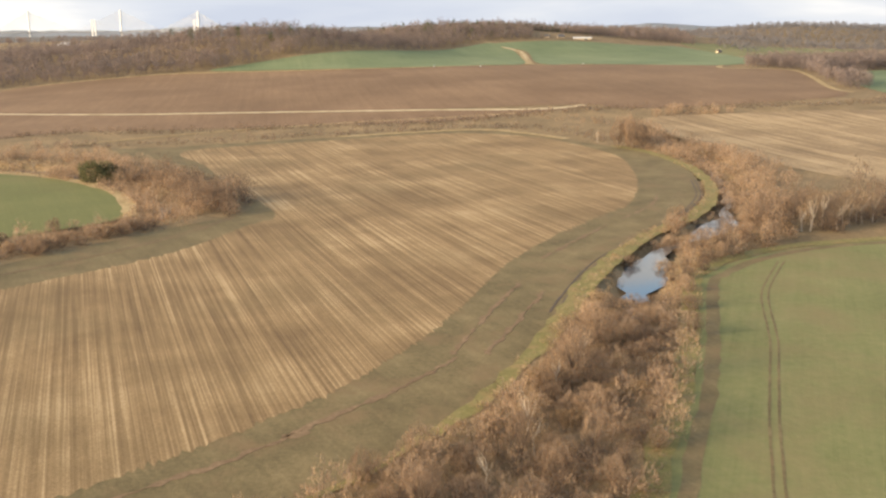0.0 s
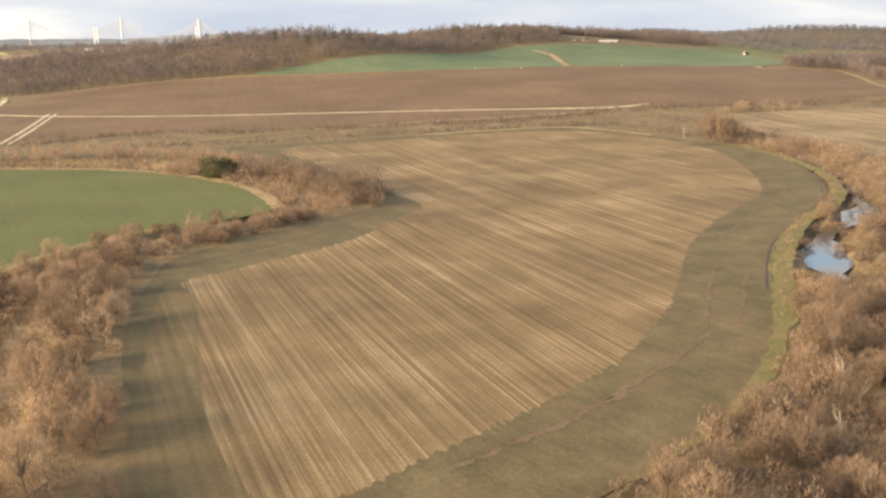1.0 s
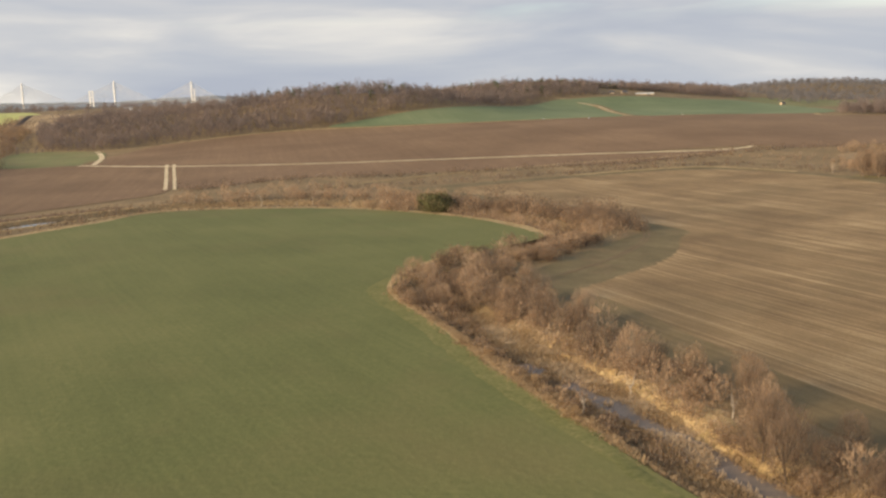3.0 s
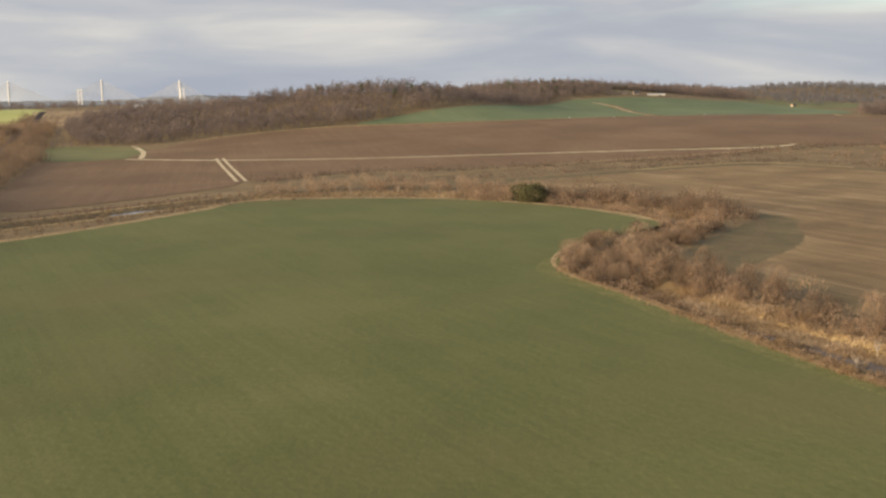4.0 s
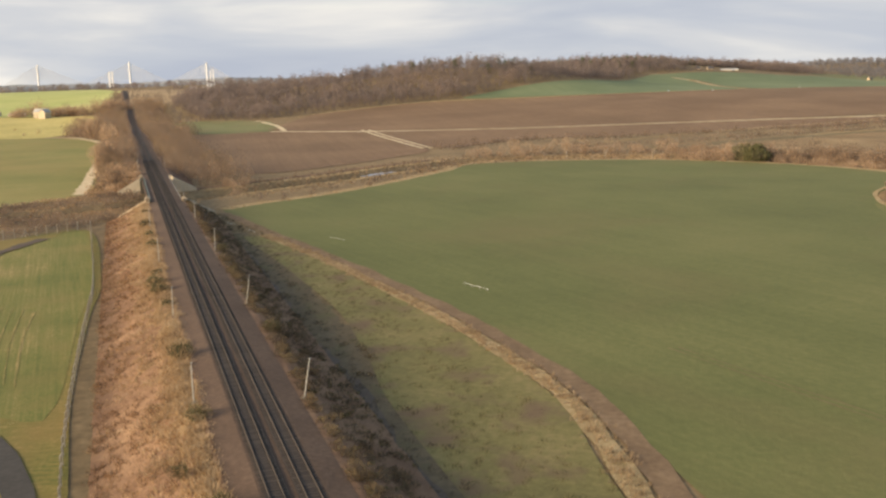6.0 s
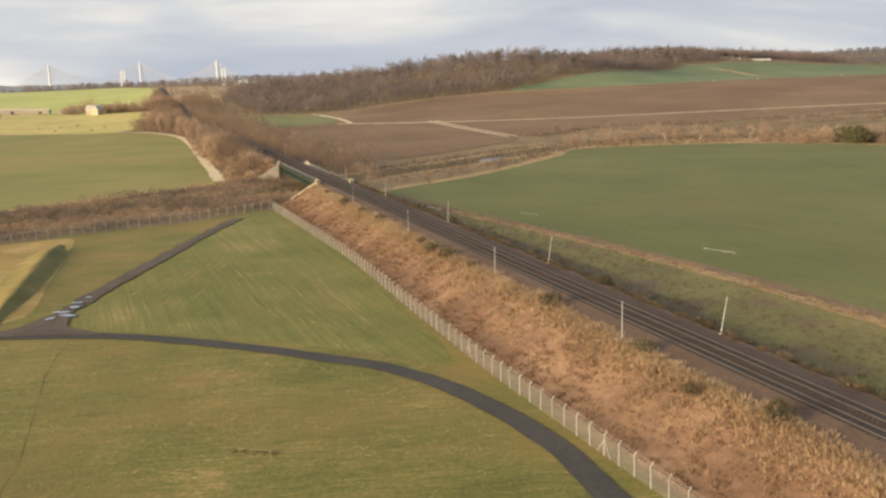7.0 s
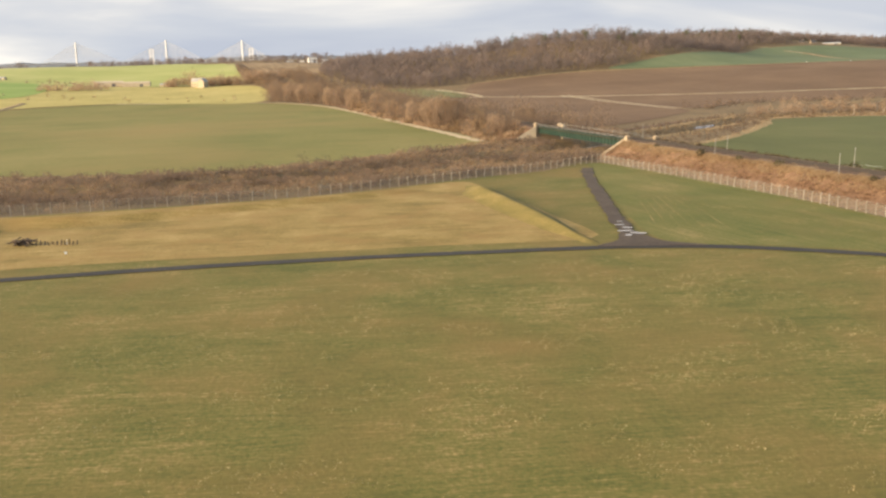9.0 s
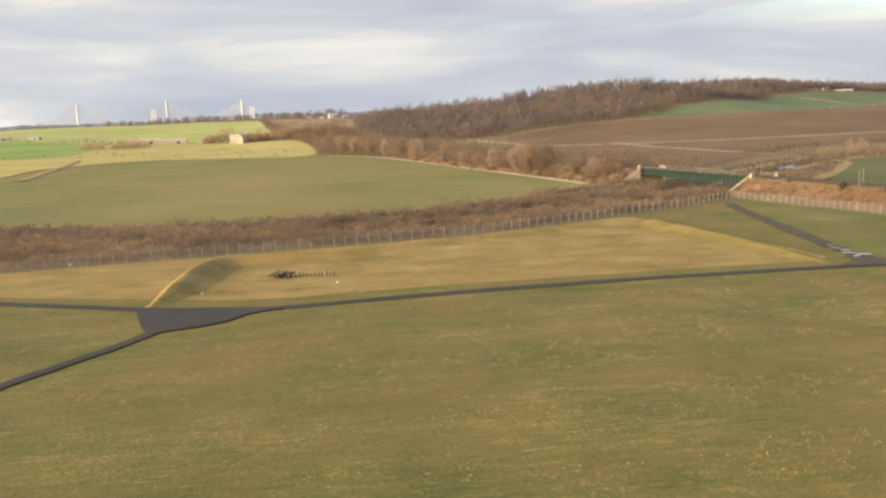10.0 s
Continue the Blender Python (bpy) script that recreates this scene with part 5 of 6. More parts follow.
# ---- vegetation ----
def twig_cloud(rng, count, radius, low, high, size, width, up=0.5, shell=0.72):
    """Loose thin twigs filling an uneven crown; returns triangle corners (count, 3, 3)."""
    d = rng.normal(size=(count, 3))
    d /= np.linalg.norm(d, axis=1)[:, None]
    r = rng.uniform(shell ** 3, 1, count) ** (1 / 3.0)
    lump = 1 + 0.22 * np.sin(3 * np.arctan2(d[:, 1], d[:, 0]) + rng.uniform(0, 6)) + 0.16 * np.sin(5 * d[:, 2] + rng.uniform(0, 6) + 2 * d[:, 0])
    mid, half = (low + high) / 2.0, (high - low) / 2.0
    p = d * (r * lump)[:, None] * np.array([radius, radius, half]) + np.array([0, 0, mid])
    way = p - np.array([0, 0, low * 0.6])
    way /= np.linalg.norm(way, axis=1)[:, None] + 1e-6
    way = way * 0.7 + np.array([0, 0, up]) + rng.normal(0, 0.35, (count, 3))
    way /= np.linalg.norm(way, axis=1)[:, None]
    out = d / np.array([1.0, 1.0, max(half / radius, 0.4)]) + rng.normal(0, 0.33, (count, 3))
    side = np.cross(way, out)
    side /= np.linalg.norm(side, axis=1)[:, None] + 1e-6
    long = size * rng.uniform(0.55, 1.35, count)[:, None]
    w = width * rng.uniform(0.6, 1.4, count)[:, None]
    return np.stack([p - way * long * 0.5 - side * w, p - way * long * 0.5 + side * w, p + way * long * 0.5], 1)


def limb(rng, a, b, r0, r1, sides=5):
    """A tapered limb between two points as triangles."""
    a, b = np.array(a, float), np.array(b, float)
    way = (b - a) / (np.linalg.norm(b - a) + 1e-6)
    u = np.cross(way, (0.3, 0.9, 0.2))
    u /= np.linalg.norm(u)
    w = np.cross(way, u)
    t = np.linspace(0, 2 * np.pi, sides + 1)
    ra = a + r0 * (np.cos(t)[:, None] * u + np.sin(t)[:, None] * w)
    rb = b + r1 * (np.cos(t)[:, None] * u + np.sin(t)[:, None] * w)
    out = []
    for k in range(sides):
        out += [(ra[k], ra[k + 1], rb[k + 1]), (ra[k], rb[k + 1], rb[k])]
    return np.array(out)


def skeleton(rng, height, radius, trunk, thick, limbs):
    """Trunk and main limbs."""
    lean = rng.normal(0, 0.05, 2) * height
    fork = np.array([lean[0], lean[1], trunk])
    out = [limb(rng, (0, 0, -0.3), fork, thick, thick * 0.7)]
    for k in range(limbs):
        a = rng.uniform(0, 2 * np.pi)
        tip = np.array([math.cos(a) * radius * rng.uniform(0.3, 0.85), math.sin(a) * radius * rng.uniform(0.3, 0.85), height * rng.uniform(0.62, 0.95)])
        mid = fork + (tip - fork) * 0.5 + rng.normal(0, 0.3, 3)
        out += [limb(rng, fork, mid, thick * 0.55, thick * 0.3, 4), limb(rng, mid, tip, thick * 0.3, thick * 0.06, 3)]
    return np.concatenate(out)


def soup(tris):
    return tris.reshape(-1, 3), np.arange(len(tris) * 3).reshape(-1, 3)


def build_tree(name, seed, height, radius, trunk, thick, limbs, twigs, size, width, bark, leaf, label, category, low=None, up=0.5):
    rng = np.random.default_rng(seed)
    root = tagged(new(name), label, category)
    if limbs:
        t = big_mesh("trunk", *soup(skeleton(rng, height, radius, trunk, thick, limbs)), bark)
        t.parent = root
    low = trunk * 0.6 if low is None else low
    c = big_mesh("crown", *soup(twig_cloud(rng, twigs, radius, low, height, size, width, up)), leaf)
    c.parent = root
    return root


BUSH_LABEL = "bare brown willow scrub on the river bank"
BUSHES = [
    build_tree("willow_bush", 11, 5.2, 3.2, 0.6, 0.10, 11, 2100, 0.8, 0.058, BARK, TWIG, BUSH_LABEL, "bush", 0.0, 0.35),
    build_tree("willow_bush", 12, 4.2, 3.0, 0.5, 0.09, 10, 1900, 0.75, 0.058, BARK, TWIG, BUSH_LABEL, "bush", 0.0, 0.35),
    build_tree("willow_bush", 13, 6.5, 3.6, 0.8, 0.12, 11, 2400, 0.85, 0.058, BARK, TWIG, BUSH_LABEL, "bush", 0.1, 0.35),
    build_tree("willow_bush", 14, 3.2, 2.6, 0.4, 0.08, 9, 1600, 0.7, 0.058, BARK, TWIG_PALE, "bare pale-twigged scrub among dead grass", "bush", 0.0, 0.35),
    build_tree("alder_tree", 15, 9.0, 3.3, 2.2, 0.16, 12, 2400, 0.85, 0.058, BARK, TWIG, "bare brown alder tree by the river", "tree", 1.0, 0.45),
    build_tree("alder_tree", 16, 10.5, 3.8, 2.6, 0.18, 13, 2700, 0.9, 0.058, BARK, TWIG, "bare brown alder tree by the river", "tree", 1.2, 0.45),
]
BIRCH = build_tree("birch_tree", 21, 8.5, 2.2, 3.2, 0.17, 8, 260, 1.4, 0.035, BIRCH_BARK, TWIG_PALE, "pale-stemmed bare birch among brown scrub", "tree", 3.0, 0.9)
DEAD_TREE = build_tree("dead_tree", 22, 6.0, 2.4, 2.4, 0.2, 7, 40, 1.2, 0.035, BIRCH_BARK, TWIG_PALE, "dead bleached tree with bare forked limbs", "tree", 3.0, 0.9)
GORSE = build_tree("gorse_bush", 23, 2.2, 1.7, 0.3, 0.06, 4, 700, 0.6, 0.05, BARK, GORSE_LEAF, "dark green gorse bush on the embankment", "bush", 0.0, 0.4)
ASH = build_tree("ash_tree", 27, 15.5, 6.0, 3.0, 0.34, 14, 2600, 1.5, 0.11, BARK, TWIG, "rounded bare brown ash tree beside the railway", "tree", 0.8, 0.4)
HOLLY = build_tree("evergreen_tree", 24, 9.0, 6.0, 1.0, 0.25, 9, 3400, 1.0, 0.16, BARK, HOLLY_LEAF, "broad dark evergreen tree in the hedge", "tree", 0.3, 0.3)

RINGS = [A_OUT, B_RING, R_RING, S_RING, C_RING, PLOUGH_LOW, PLOUGH_MID, PLOUGH_TOP, AIR_RING]


def clear_of_fields(x, y, rings=RINGS, margin=0.0):
    ok = np.ones(len(x), bool)
    for ring in rings:
        ok &= ~inside(x, y, ring)
        if margin:
            ok &= off_line(x, y, ring) > margin
    return ok


def rail_offset(x, y):
    d = np.column_stack([x, y]) - RAIL_ORIGIN
    return d @ RUN, d @ RIGHT


def thin(x, y, gap):
    """Keeps points that stand at least gap apart."""
    cells, keep = {}, []
    for k, (a, b) in enumerate(zip(x, y)):
        i, j = int(a // gap), int(b // gap)
        if all((a - x[m]) ** 2 + (b - y[m]) ** 2 >= gap * gap for di in (-1, 0, 1) for dj in (-1, 0, 1) for m in cells.get((i + di, j + dj), ())):
            cells.setdefault((i, j), []).append(k)
            keep.append(k)
    return np.array(keep, int)


def place_copy(ob, used, x, y, scale, turn, z=None):
    h = float(ground_height(x, y)) if z is None else z
    m = pose(x, y, h - 0.05, 0, 0, turn)
    if ob in used:
        made = copy_thing(ob, m)
    else:
        made = ob
        made.matrix_basis = m
        used.add(ob)
    made.scale = (scale, scale, scale * random.uniform(0.85, 1.15))
    return made


used = set()


RIVER_BEND = np.array([(-120.0, 85.0), (-126.0, 100.0), (-137.0, 140.0), (-147.0, 172.0), (-158.0, 205.0), (-168.0, 248.0)])


def river_scrub():
    rng = np.random.default_rng(31)
    n = 9000
    k = rng.integers(2, len(RIVER) - 2, n)
    p = RIVER[k] + rng.normal(0, 13.0, (n, 2))
    x, y = p[:, 0], p[:, 1]
    d = off_line(x, y, RIVER)
    s, o = rail_offset(x, y)
    ok = clear_of_fields(x, y, margin=2.2) & (off_line(x, y, B_RING) > np.where((y < 296) & (x < -150), 5.0, 2.2)) & (d < 30) & ((off_line(x, y, A_OUT) > 7.0) | (x < 0)) & (np.abs(o) > 9.5)
    pond = off_line(x, y, np.array([(51.0, 246.0), (58.0, 262.0), (66.0, 284.0), (94.0, 322.0), (101.0, 338.0), (106.0, 350.0)]))
    ok &= (pond > 11) & (np.hypot(x - 50, y - 232) > 9) & (np.hypot(x - 91, y - 310) > 11) & (np.hypot(x + 163, y - 434) > 13)
    bend = np.interp(y, RIVER_BEND[:, 1], RIVER_BEND[:, 0])
    marsh = (x < -100) & (x > -185) & (y > 80) & (y < 225) & (x < bend + 7)
    ok &= ~(marsh & ((rng.random(len(x)) < 0.86) | (x > bend - 6)))
    for (a, b), r in (((-358.0, 433.0), 14), ((-366.0, 420.0), 13), ((-372.0, 406.0), 12), ((-378.0, 390.0), 9), ((-150.0, 182.0), 8), ((-138.0, 142.0), 8)):
        ok &= np.hypot(x - a, y - b) > r
    x, y = x[ok], y[ok]
    keep = thin(x, y, 3.7)
    return x[keep], y[keep], rng


def build_river_scrub():
    x, y, rng = river_scrub()
    near = ((x > -200) & (x < 130) & (y > 90) & (y < 330))
    order = np.nonzero(near)[0]
    chosen = set(order[np.linspace(0, len(order) - 1, min(len(order), 270)).astype(int)])
    rest = []
    for k in range(len(x)):
        tall = rng.random()
        beside = rail_offset(x[k:k + 1], y[k:k + 1])
        if 205 < beside[0][0] < 335 and -75 < beside[1][0] < 30:
            continue
        which = 5 if tall > 0.93 else 4 if tall > 0.80 else 2 if tall > 0.58 else 0 if tall > 0.36 else 1 if tall > 0.15 else 3
        if x[k] < -100 and 270 < y[k] < 335 and which in (2, 4, 5):
            which = 1
        if k in chosen:
            low_side = x[k] > 0 and y[k] < 300 and inside(x[k:k + 1] + 9, y[k:k + 1] - 2, R_RING)[0]
            west = x[k] < np.interp(y[k], RIVER_BEND[:, 1], RIVER_BEND[:, 0]) and x[k] < -100 and y[k] < 225
            place_copy(BUSHES[3 if west else which], used, float(x[k]), float(y[k]), float(rng.uniform(0.75, 1.15)) * (0.62 if west or low_side else 1.0), float(rng.uniform(0, 360)))
        else:
            rest.append((x[k], y[k], which))
    return rest


def proto(seed, height, radius, low, count, size, width, trunk=True, up=0.6, thick=0.16):
    rng = np.random.default_rng(seed)
    c = twig_cloud(rng, count, radius, low, height, size, width, up)
    if trunk:
        c = np.concatenate([c, limb(rng, (0, 0, -0.5), (0.1, 0.1, height * 0.75), thick, thick * 0.25, 3)])
    return c


def scatter(name, x, y, protos, material, label, category, scale=(0.75, 1.2), z=None, seed=0, height=None):
    """Many alike plants merged into one object."""
    rng = np.random.default_rng(seed)
    x, y = np.asarray(x, float), np.asarray(y, float)
    if len(x) == 0:
        return None
    z = (height or ground_height)(x, y) if z is None else z
    which = rng.integers(0, len(protos), len(x))
    turn, size, tall = rng.uniform(0, 2 * np.pi, len(x)), rng.uniform(*scale, len(x)), rng.uniform(0.85, 1.2, len(x))
    out = []
    for k, t in enumerate(protos):
        m = which == k
        c, s = np.cos(turn[m])[:, None, None], np.sin(turn[m])[:, None, None]
        g = size[m][:, None, None]
        px = (t[None, :, :, 0] * c - t[None, :, :, 1] * s) * g + x[m][:, None, None]
        py = (t[None, :, :, 0] * s + t[None, :, :, 1] * c) * g + y[m][:, None, None]
        pz = t[None, :, :, 2] * g * tall[m][:, None, None] + z[m][:, None, None]
        out.append(np.stack([px, py, pz], -1).reshape(-1, 3, 3))
    ob = big_mesh(name, *soup(np.concatenate(out)), material)
    return tagged(ob, label, category, kind="stuff")


REST = build_river_scrub()
SCRUB = [proto(40 + k, h, r, 0.0, 270, 0.95, 0.135, up=0.3, thick=0.1) for k, (h, r) in enumerate(((5.0, 3.1), (4.2, 2.9), (6.2, 3.4), (3.2, 2.6), (8.0, 3.2)))]
FINE = [proto(50 + k, h, r, 0.0, 150, 1.0, 0.12, up=0.5, thick=0.08) for k, (h, r) in enumerate(((4.4, 3.0), (3.6, 2.8), (5.2, 3.1)))]
for low, label, size in ((0, "thick bare brown scrub along the river banks", (0.75, 1.2)), (1, "low bare scrub on the bank behind the fence", (0.4, 0.8)), (2, "low bare scrub between crop field and ploughed land", (0.16, 0.4))):
    mine = [r for r in REST if (1 if r[0] < -470 else 2 if -420 < r[0] < -190 and r[1] > 330 else 0) == low]
    scatter("river_scrub", [r[0] for r in mine], [r[1] for r in mine], FINE if low == 1 else SCRUB, TWIG_DARK if low == 1 else TWIG, label, "scrub", scale=size, seed=1)


def region(ring, gap, seed, extra=1.0):
    """Even random points inside a ring."""
    ring = np.array(ring, float)
    rng = np.random.default_rng(seed)
    lo, hi = ring.min(0), ring.max(0)
    n = int((hi[0] - lo[0]) * (hi[1] - lo[1]) / gap**2 * 2.2 * extra)
    x, y = rng.uniform(lo[0], hi[0], n), rng.uniform(lo[1], hi[1], n)
    m = inside(x, y, ring)
    x, y = x[m], y[m]
    k = thin(x, y, gap * 0.75)
    return x[k], y[k]


# low thicket between the fence and the field above the river, and under the bridge
x, y = region([(-446, 286), (-456, 268), (-480, 246), (-508, 227), (-550, 200), (-587, 186), (-618, 178), (-652, 170), (-692, 157), (-745, 140), (-780, 160), (-780, 276), (-700, 260), (-640, 252), (-595, 258), (-549, 287), (-500, 340), (-478, 366), (-458, 362)], 3.3, 91)
wet = off_line(x, y, RIVER)
keep = (wet > 2.5) & (np.abs(rail_offset(x, y)[1]) > 7)
x, y, wet = x[keep], y[keep], wet[keep]
THICKET = [proto(55 + k, h, r, -0.2, 74, 0.9, 0.15, trunk=False, up=0.45) for k, (h, r) in enumerate(((1.7, 1.9), (2.3, 2.0), (1.2, 1.8)))]
rank = np.array([noise.noise((float(a) / 30.0, float(b) / 22.0, 5.0)) for a, b in zip(x, y)])
scatter("bank_thicket", x[rank > 0], y[rank > 0], THICKET, TWIG_DARK, "dark brown bramble and scrub behind the fence", "scrub", (0.8, 1.5), seed=92)
pale = (rank <= 0) & (np.arange(len(x)) % 3 == 0)
scatter("bank_thicket", x[(rank <= 0) & ~pale], y[(rank <= 0) & ~pale], THICKET, TWIG, "tawny brown thicket on the river bank", "scrub", (0.6, 1.2), seed=93)
scatter("bank_thicket", x[pale], y[pale], THICKET, TWIG_PALE, "pale tall dead grass among the bank thicket", "scrub", (0.5, 1.0), seed=96)


x, y = region([(-70, 62), (-20, 78), (10, 84), (30, 140), (52, 204), (60, 236), (46, 240), (30, 205), (8, 162), (-18, 130), (-60, 92), (-100, 78)], 3.0, 94)
scatter("bank_thicket", x, y, THICKET, TWIG, "tawny tangle of dead grass and low scrub", "scrub", (0.6, 1.3), np.maximum(ground_height(x, y), -1.9), seed=95)


x, y = region([(-178, 236), (-168, 207), (-159, 175.4), (-151.4, 150.7), (-144.7, 131), (-138, 113), (-131.5, 113), (-138, 131), (-144.5, 148), (-150, 160), (-155, 175), (-158, 205), (-166, 236)], 2.5, 98)
scatter("bank_thicket", x, y, THICKET, TWIG, "low brown scrub between the crop and the marsh", "scrub", (0.5, 1.15), np.maximum(ground_height(x, y), -1.9), seed=99)


def behind_ridge(x, y):
    """Which trees the ridge hides from all of the low ground."""
    gone = np.ones(len(x), bool)
    for ex, ey, ez in ((-40.0, 0.0, 64.0), (-600.0, 0.0, 40.0)):
        best = np.full(len(x), -9.0)
        for f in np.linspace(0.55, 0.985, 24):
            q = land(ex + (x - ex) * f, ey + (y - ey) * f) + 5.0
            best = np.maximum(best, (q - ez) / (f * np.hypot(x - ex, y - ey)))
        gone &= (land(x, y) + 15.0 - ez) / np.hypot(x - ex, y - ey) < best
    return gone


# woods on the hills
WOOD = [proto(60 + k, h, r, 2.0, 130, 1.7, 0.34, up=0.3, thick=0.22) for k, (h, r) in enumerate(((12, 4.2), (14, 4.6), (10.5, 4.4), (13, 3.6), (15, 4.8)))]
WOOD_RING = smooth([(-560, 1000), (-500, 990), (-452, 1026), (-400, 1056), (-322, 1090), (-262, 1114), (-200, 1178), (-60, 1294), (62, 1490), (200, 1556), (330, 1580), (420, 1620), (470, 1850), (440, 2080), (250, 2000), (60, 1880), (-120, 1680), (-290, 1470), (-420, 1400), (-600, 1380), (-640, 1220), (-600, 1080)], 12, True)
x, y = region(WOOD_RING, 8.6, 3)
hole = ~((y > 1550) & (y < 1668) & (x > 150) & (x < 420))
hole &= ~behind_ridge(x, y)
scatter("woodland", x[hole], y[hole], WOOD, TWIG_WOOD, "bare brown woodland covering the ridge", "woodland", (0.55, 1.35), seed=2, height=land)
CONIFER = [proto(80 + k, h, r, 0.5, 170, 1.9, 0.26, up=0.1, thick=0.2) for k, (h, r) in enumerate(((13, 3.2), (15, 3.4)))]
x, y = region(smooth([(200, 1700), (330, 1800), (470, 1960), (430, 2080), (250, 1990), (130, 1800)], 12, True), 8.5, 4)
hole = y > 1690
scatter("conifer_wood", x[hole], y[hole], CONIFER, EVERGREEN, "dark conifer plantation behind the hill farm", "woodland", (0.5, 0.8), seed=3, height=land)
x, y = region(WOOD_RING, 30, 33)
top = (land(x, y) > 51) & ~behind_ridge(x, y) & ~((y > 1550) & (x > 150))
scatter("pine_trees", x[top], y[top], CONIFER, EVERGREEN, "dark pines scattered on the wooded crest", "trees", (0.9, 1.3), seed=34, height=land)
FAR_WOOD = [proto(90 + k, h, r, 1.0, 70, 4.0, 0.55, up=0.6, thick=0.3) for k, (h, r) in enumerate(((13, 7.0), (15, 8.0), (11, 7.5)))]
x, y = region(smooth([(560, 2150), (700, 2180), (900, 2250), (1300, 2250), (1700, 2500), (1600, 2900), (1000, 2900), (600, 2650)], 30, True), 20, 5)
scatter("woodland", x, y, FAR_WOOD, HAZE_TWIG, "far woods on the eastern hills, greyed by painted haze", "woodland", seed=4, height=land)
x, y = region(smooth([(395, 870), (420, 1040), (520, 1100), (640, 1180), (560, 1250), (430, 1200), (350, 1110), (395, 1050), (360, 850)], 12, True), 6.6, 6)
scatter("woodland", x, y, WOOD, TWIG_WOOD, "bare dark copse beside the ploughed field", "woodland", seed=5, height=land)
x, y = region(smooth([(480, 1500), (600, 1650), (900, 1500), (1200, 1700), (1300, 1950), (800, 2000), (600, 1900), (480, 1720)], 12, True), 26, 7)
scatter("hedgerow_trees", x, y, FAR_WOOD, HAZE_TWIG, "scattered bare trees in the far valley, haze in their colour", "trees", seed=6, height=land)
x, y = region(smooth([(-640, 1000), (-560, 990), (-640, 1220), (-700, 1380), (-640, 1480), (-800, 1900), (-500, 2050), (-300, 1700), (-420, 1400), (-600, 1380)], 12, True), 15, 8)
hole = ~inside(x, y, YELLOW_RING)
hole &= ~behind_ridge(x, y)
scatter("woodland", x[hole], y[hole], WOOD, TWIG_WOOD, "bare trees beyond the railway", "woodland", (0.3, 0.65), seed=7, height=land)
rng = np.random.default_rng(9)
x, y = rng.uniform(-2300, -700, 420), rng.uniform(2050, 2500, 420)
scatter("woodland", x, y, FAR_WOOD, TWIG_WOOD, "low dark tree belt on the skyline", "woodland", seed=8, height=land)


def along(line, count, spread, seed):
    rng = np.random.default_rng(seed)
    line = smooth(line, 3)
    k = rng.integers(0, len(line), count)
    p = line[k] + rng.normal(0, spread, (count, 2))
    return p[:, 0], p[:, 1]


# trees either side of the railway beyond the bridge
rng = np.random.default_rng(12)
s = rng.uniform(322, 1500, 3600)
o = rng.choice([-1, 1], 3600) * rng.uniform(8, 62, 3600)
p = on_line(s, o)
ok = clear_of_fields(p[:, 0], p[:, 1], [C_RING, PLOUGH_LOW, TRIANGLE, PASTURE_RING, BRIGHT_RING, YELLOW_RING], 3.0) & ~((o > 40) & (s < 700)) & ~((s > 900) & (np.abs(o) > 40))
ok &= ~((np.hypot(p[:, 0] + 372, p[:, 1] - 404) < 22) | ((s < 350) & (o > 0) & (o < 20)))
ok &= off_line(p[:, 0], p[:, 1], C_RING) > 5.0
p = p[ok]
k = thin(p[:, 0], p[:, 1], 4.6)
LINESIDE = [proto(100 + k2, h, r, 0.4, 250, 1.2, 0.2, up=0.35, thick=0.15) for k2, (h, r) in enumerate(((9.0, 4.6), (7.5, 4.2), (11, 5.2)))]
s, o = rail_offset(p[k, 0], p[k, 1])
bank = np.interp(np.abs(o), [7.0, 9.0, 14.0, 19.0], [1.0, 0.85, 0.35, 0.0]) * (s < 760)
z = land(p[k, 0], p[k, 1]) * (1 - bank) + line_level(s) * bank - 0.3
tone = np.random.default_rng(15).random(len(k)) + 0.25 * np.sin(s / 37.0 + o / 11.0)
for low, high, material, size, label in ((-1, 0.45, TWIG, (0.7, 1.3), "bare orange-brown trees lining the railway"), (0.45, 0.8, TWIG_DARK, (0.8, 1.35), "darker bare trees lining the railway"), (0.8, 2, TWIG_PALE, (0.6, 1.15), "pale straw-coloured bare trees lining the railway")):
    m = (tone > low) & (tone <= high)
    scatter("lineside_trees", p[k, 0][m], p[k, 1][m], LINESIDE, material, label, "trees", size, z[m], seed=9)

q = np.random.default_rng(16)
s, o = q.uniform(GAP_FAR + 2, 640, 900), -q.uniform(7, 30, 900)
p = on_line(s, o)
ok = (off_line(p[:, 0], p[:, 1], C_RING) > 3.5) & ~inside(p[:, 0], p[:, 1], C_RING)
s, o, p = s[ok], o[ok], p[ok]
frac = np.interp(o, [-21, -18, -15, -12, -9.5, -7.6, -6.6], [0, 0.16, 0.38, 0.62, 0.83, 0.95, 1.0])
z = land(p[:, 0], p[:, 1]) * (1 - frac) + line_level(s) * frac - 0.2
for half, material, label in ((0, TWIG, "tawny scrub on the embankment beyond the bridge"), (1, TWIG_PALE, "pale scrub and dead grass on the embankment")):
    m = np.arange(len(s)) % 2 == half
    scatter("bank_thicket", p[m, 0], p[m, 1], THICKET, material, label, "scrub", (0.8, 1.8), z[m], seed=97 + half)
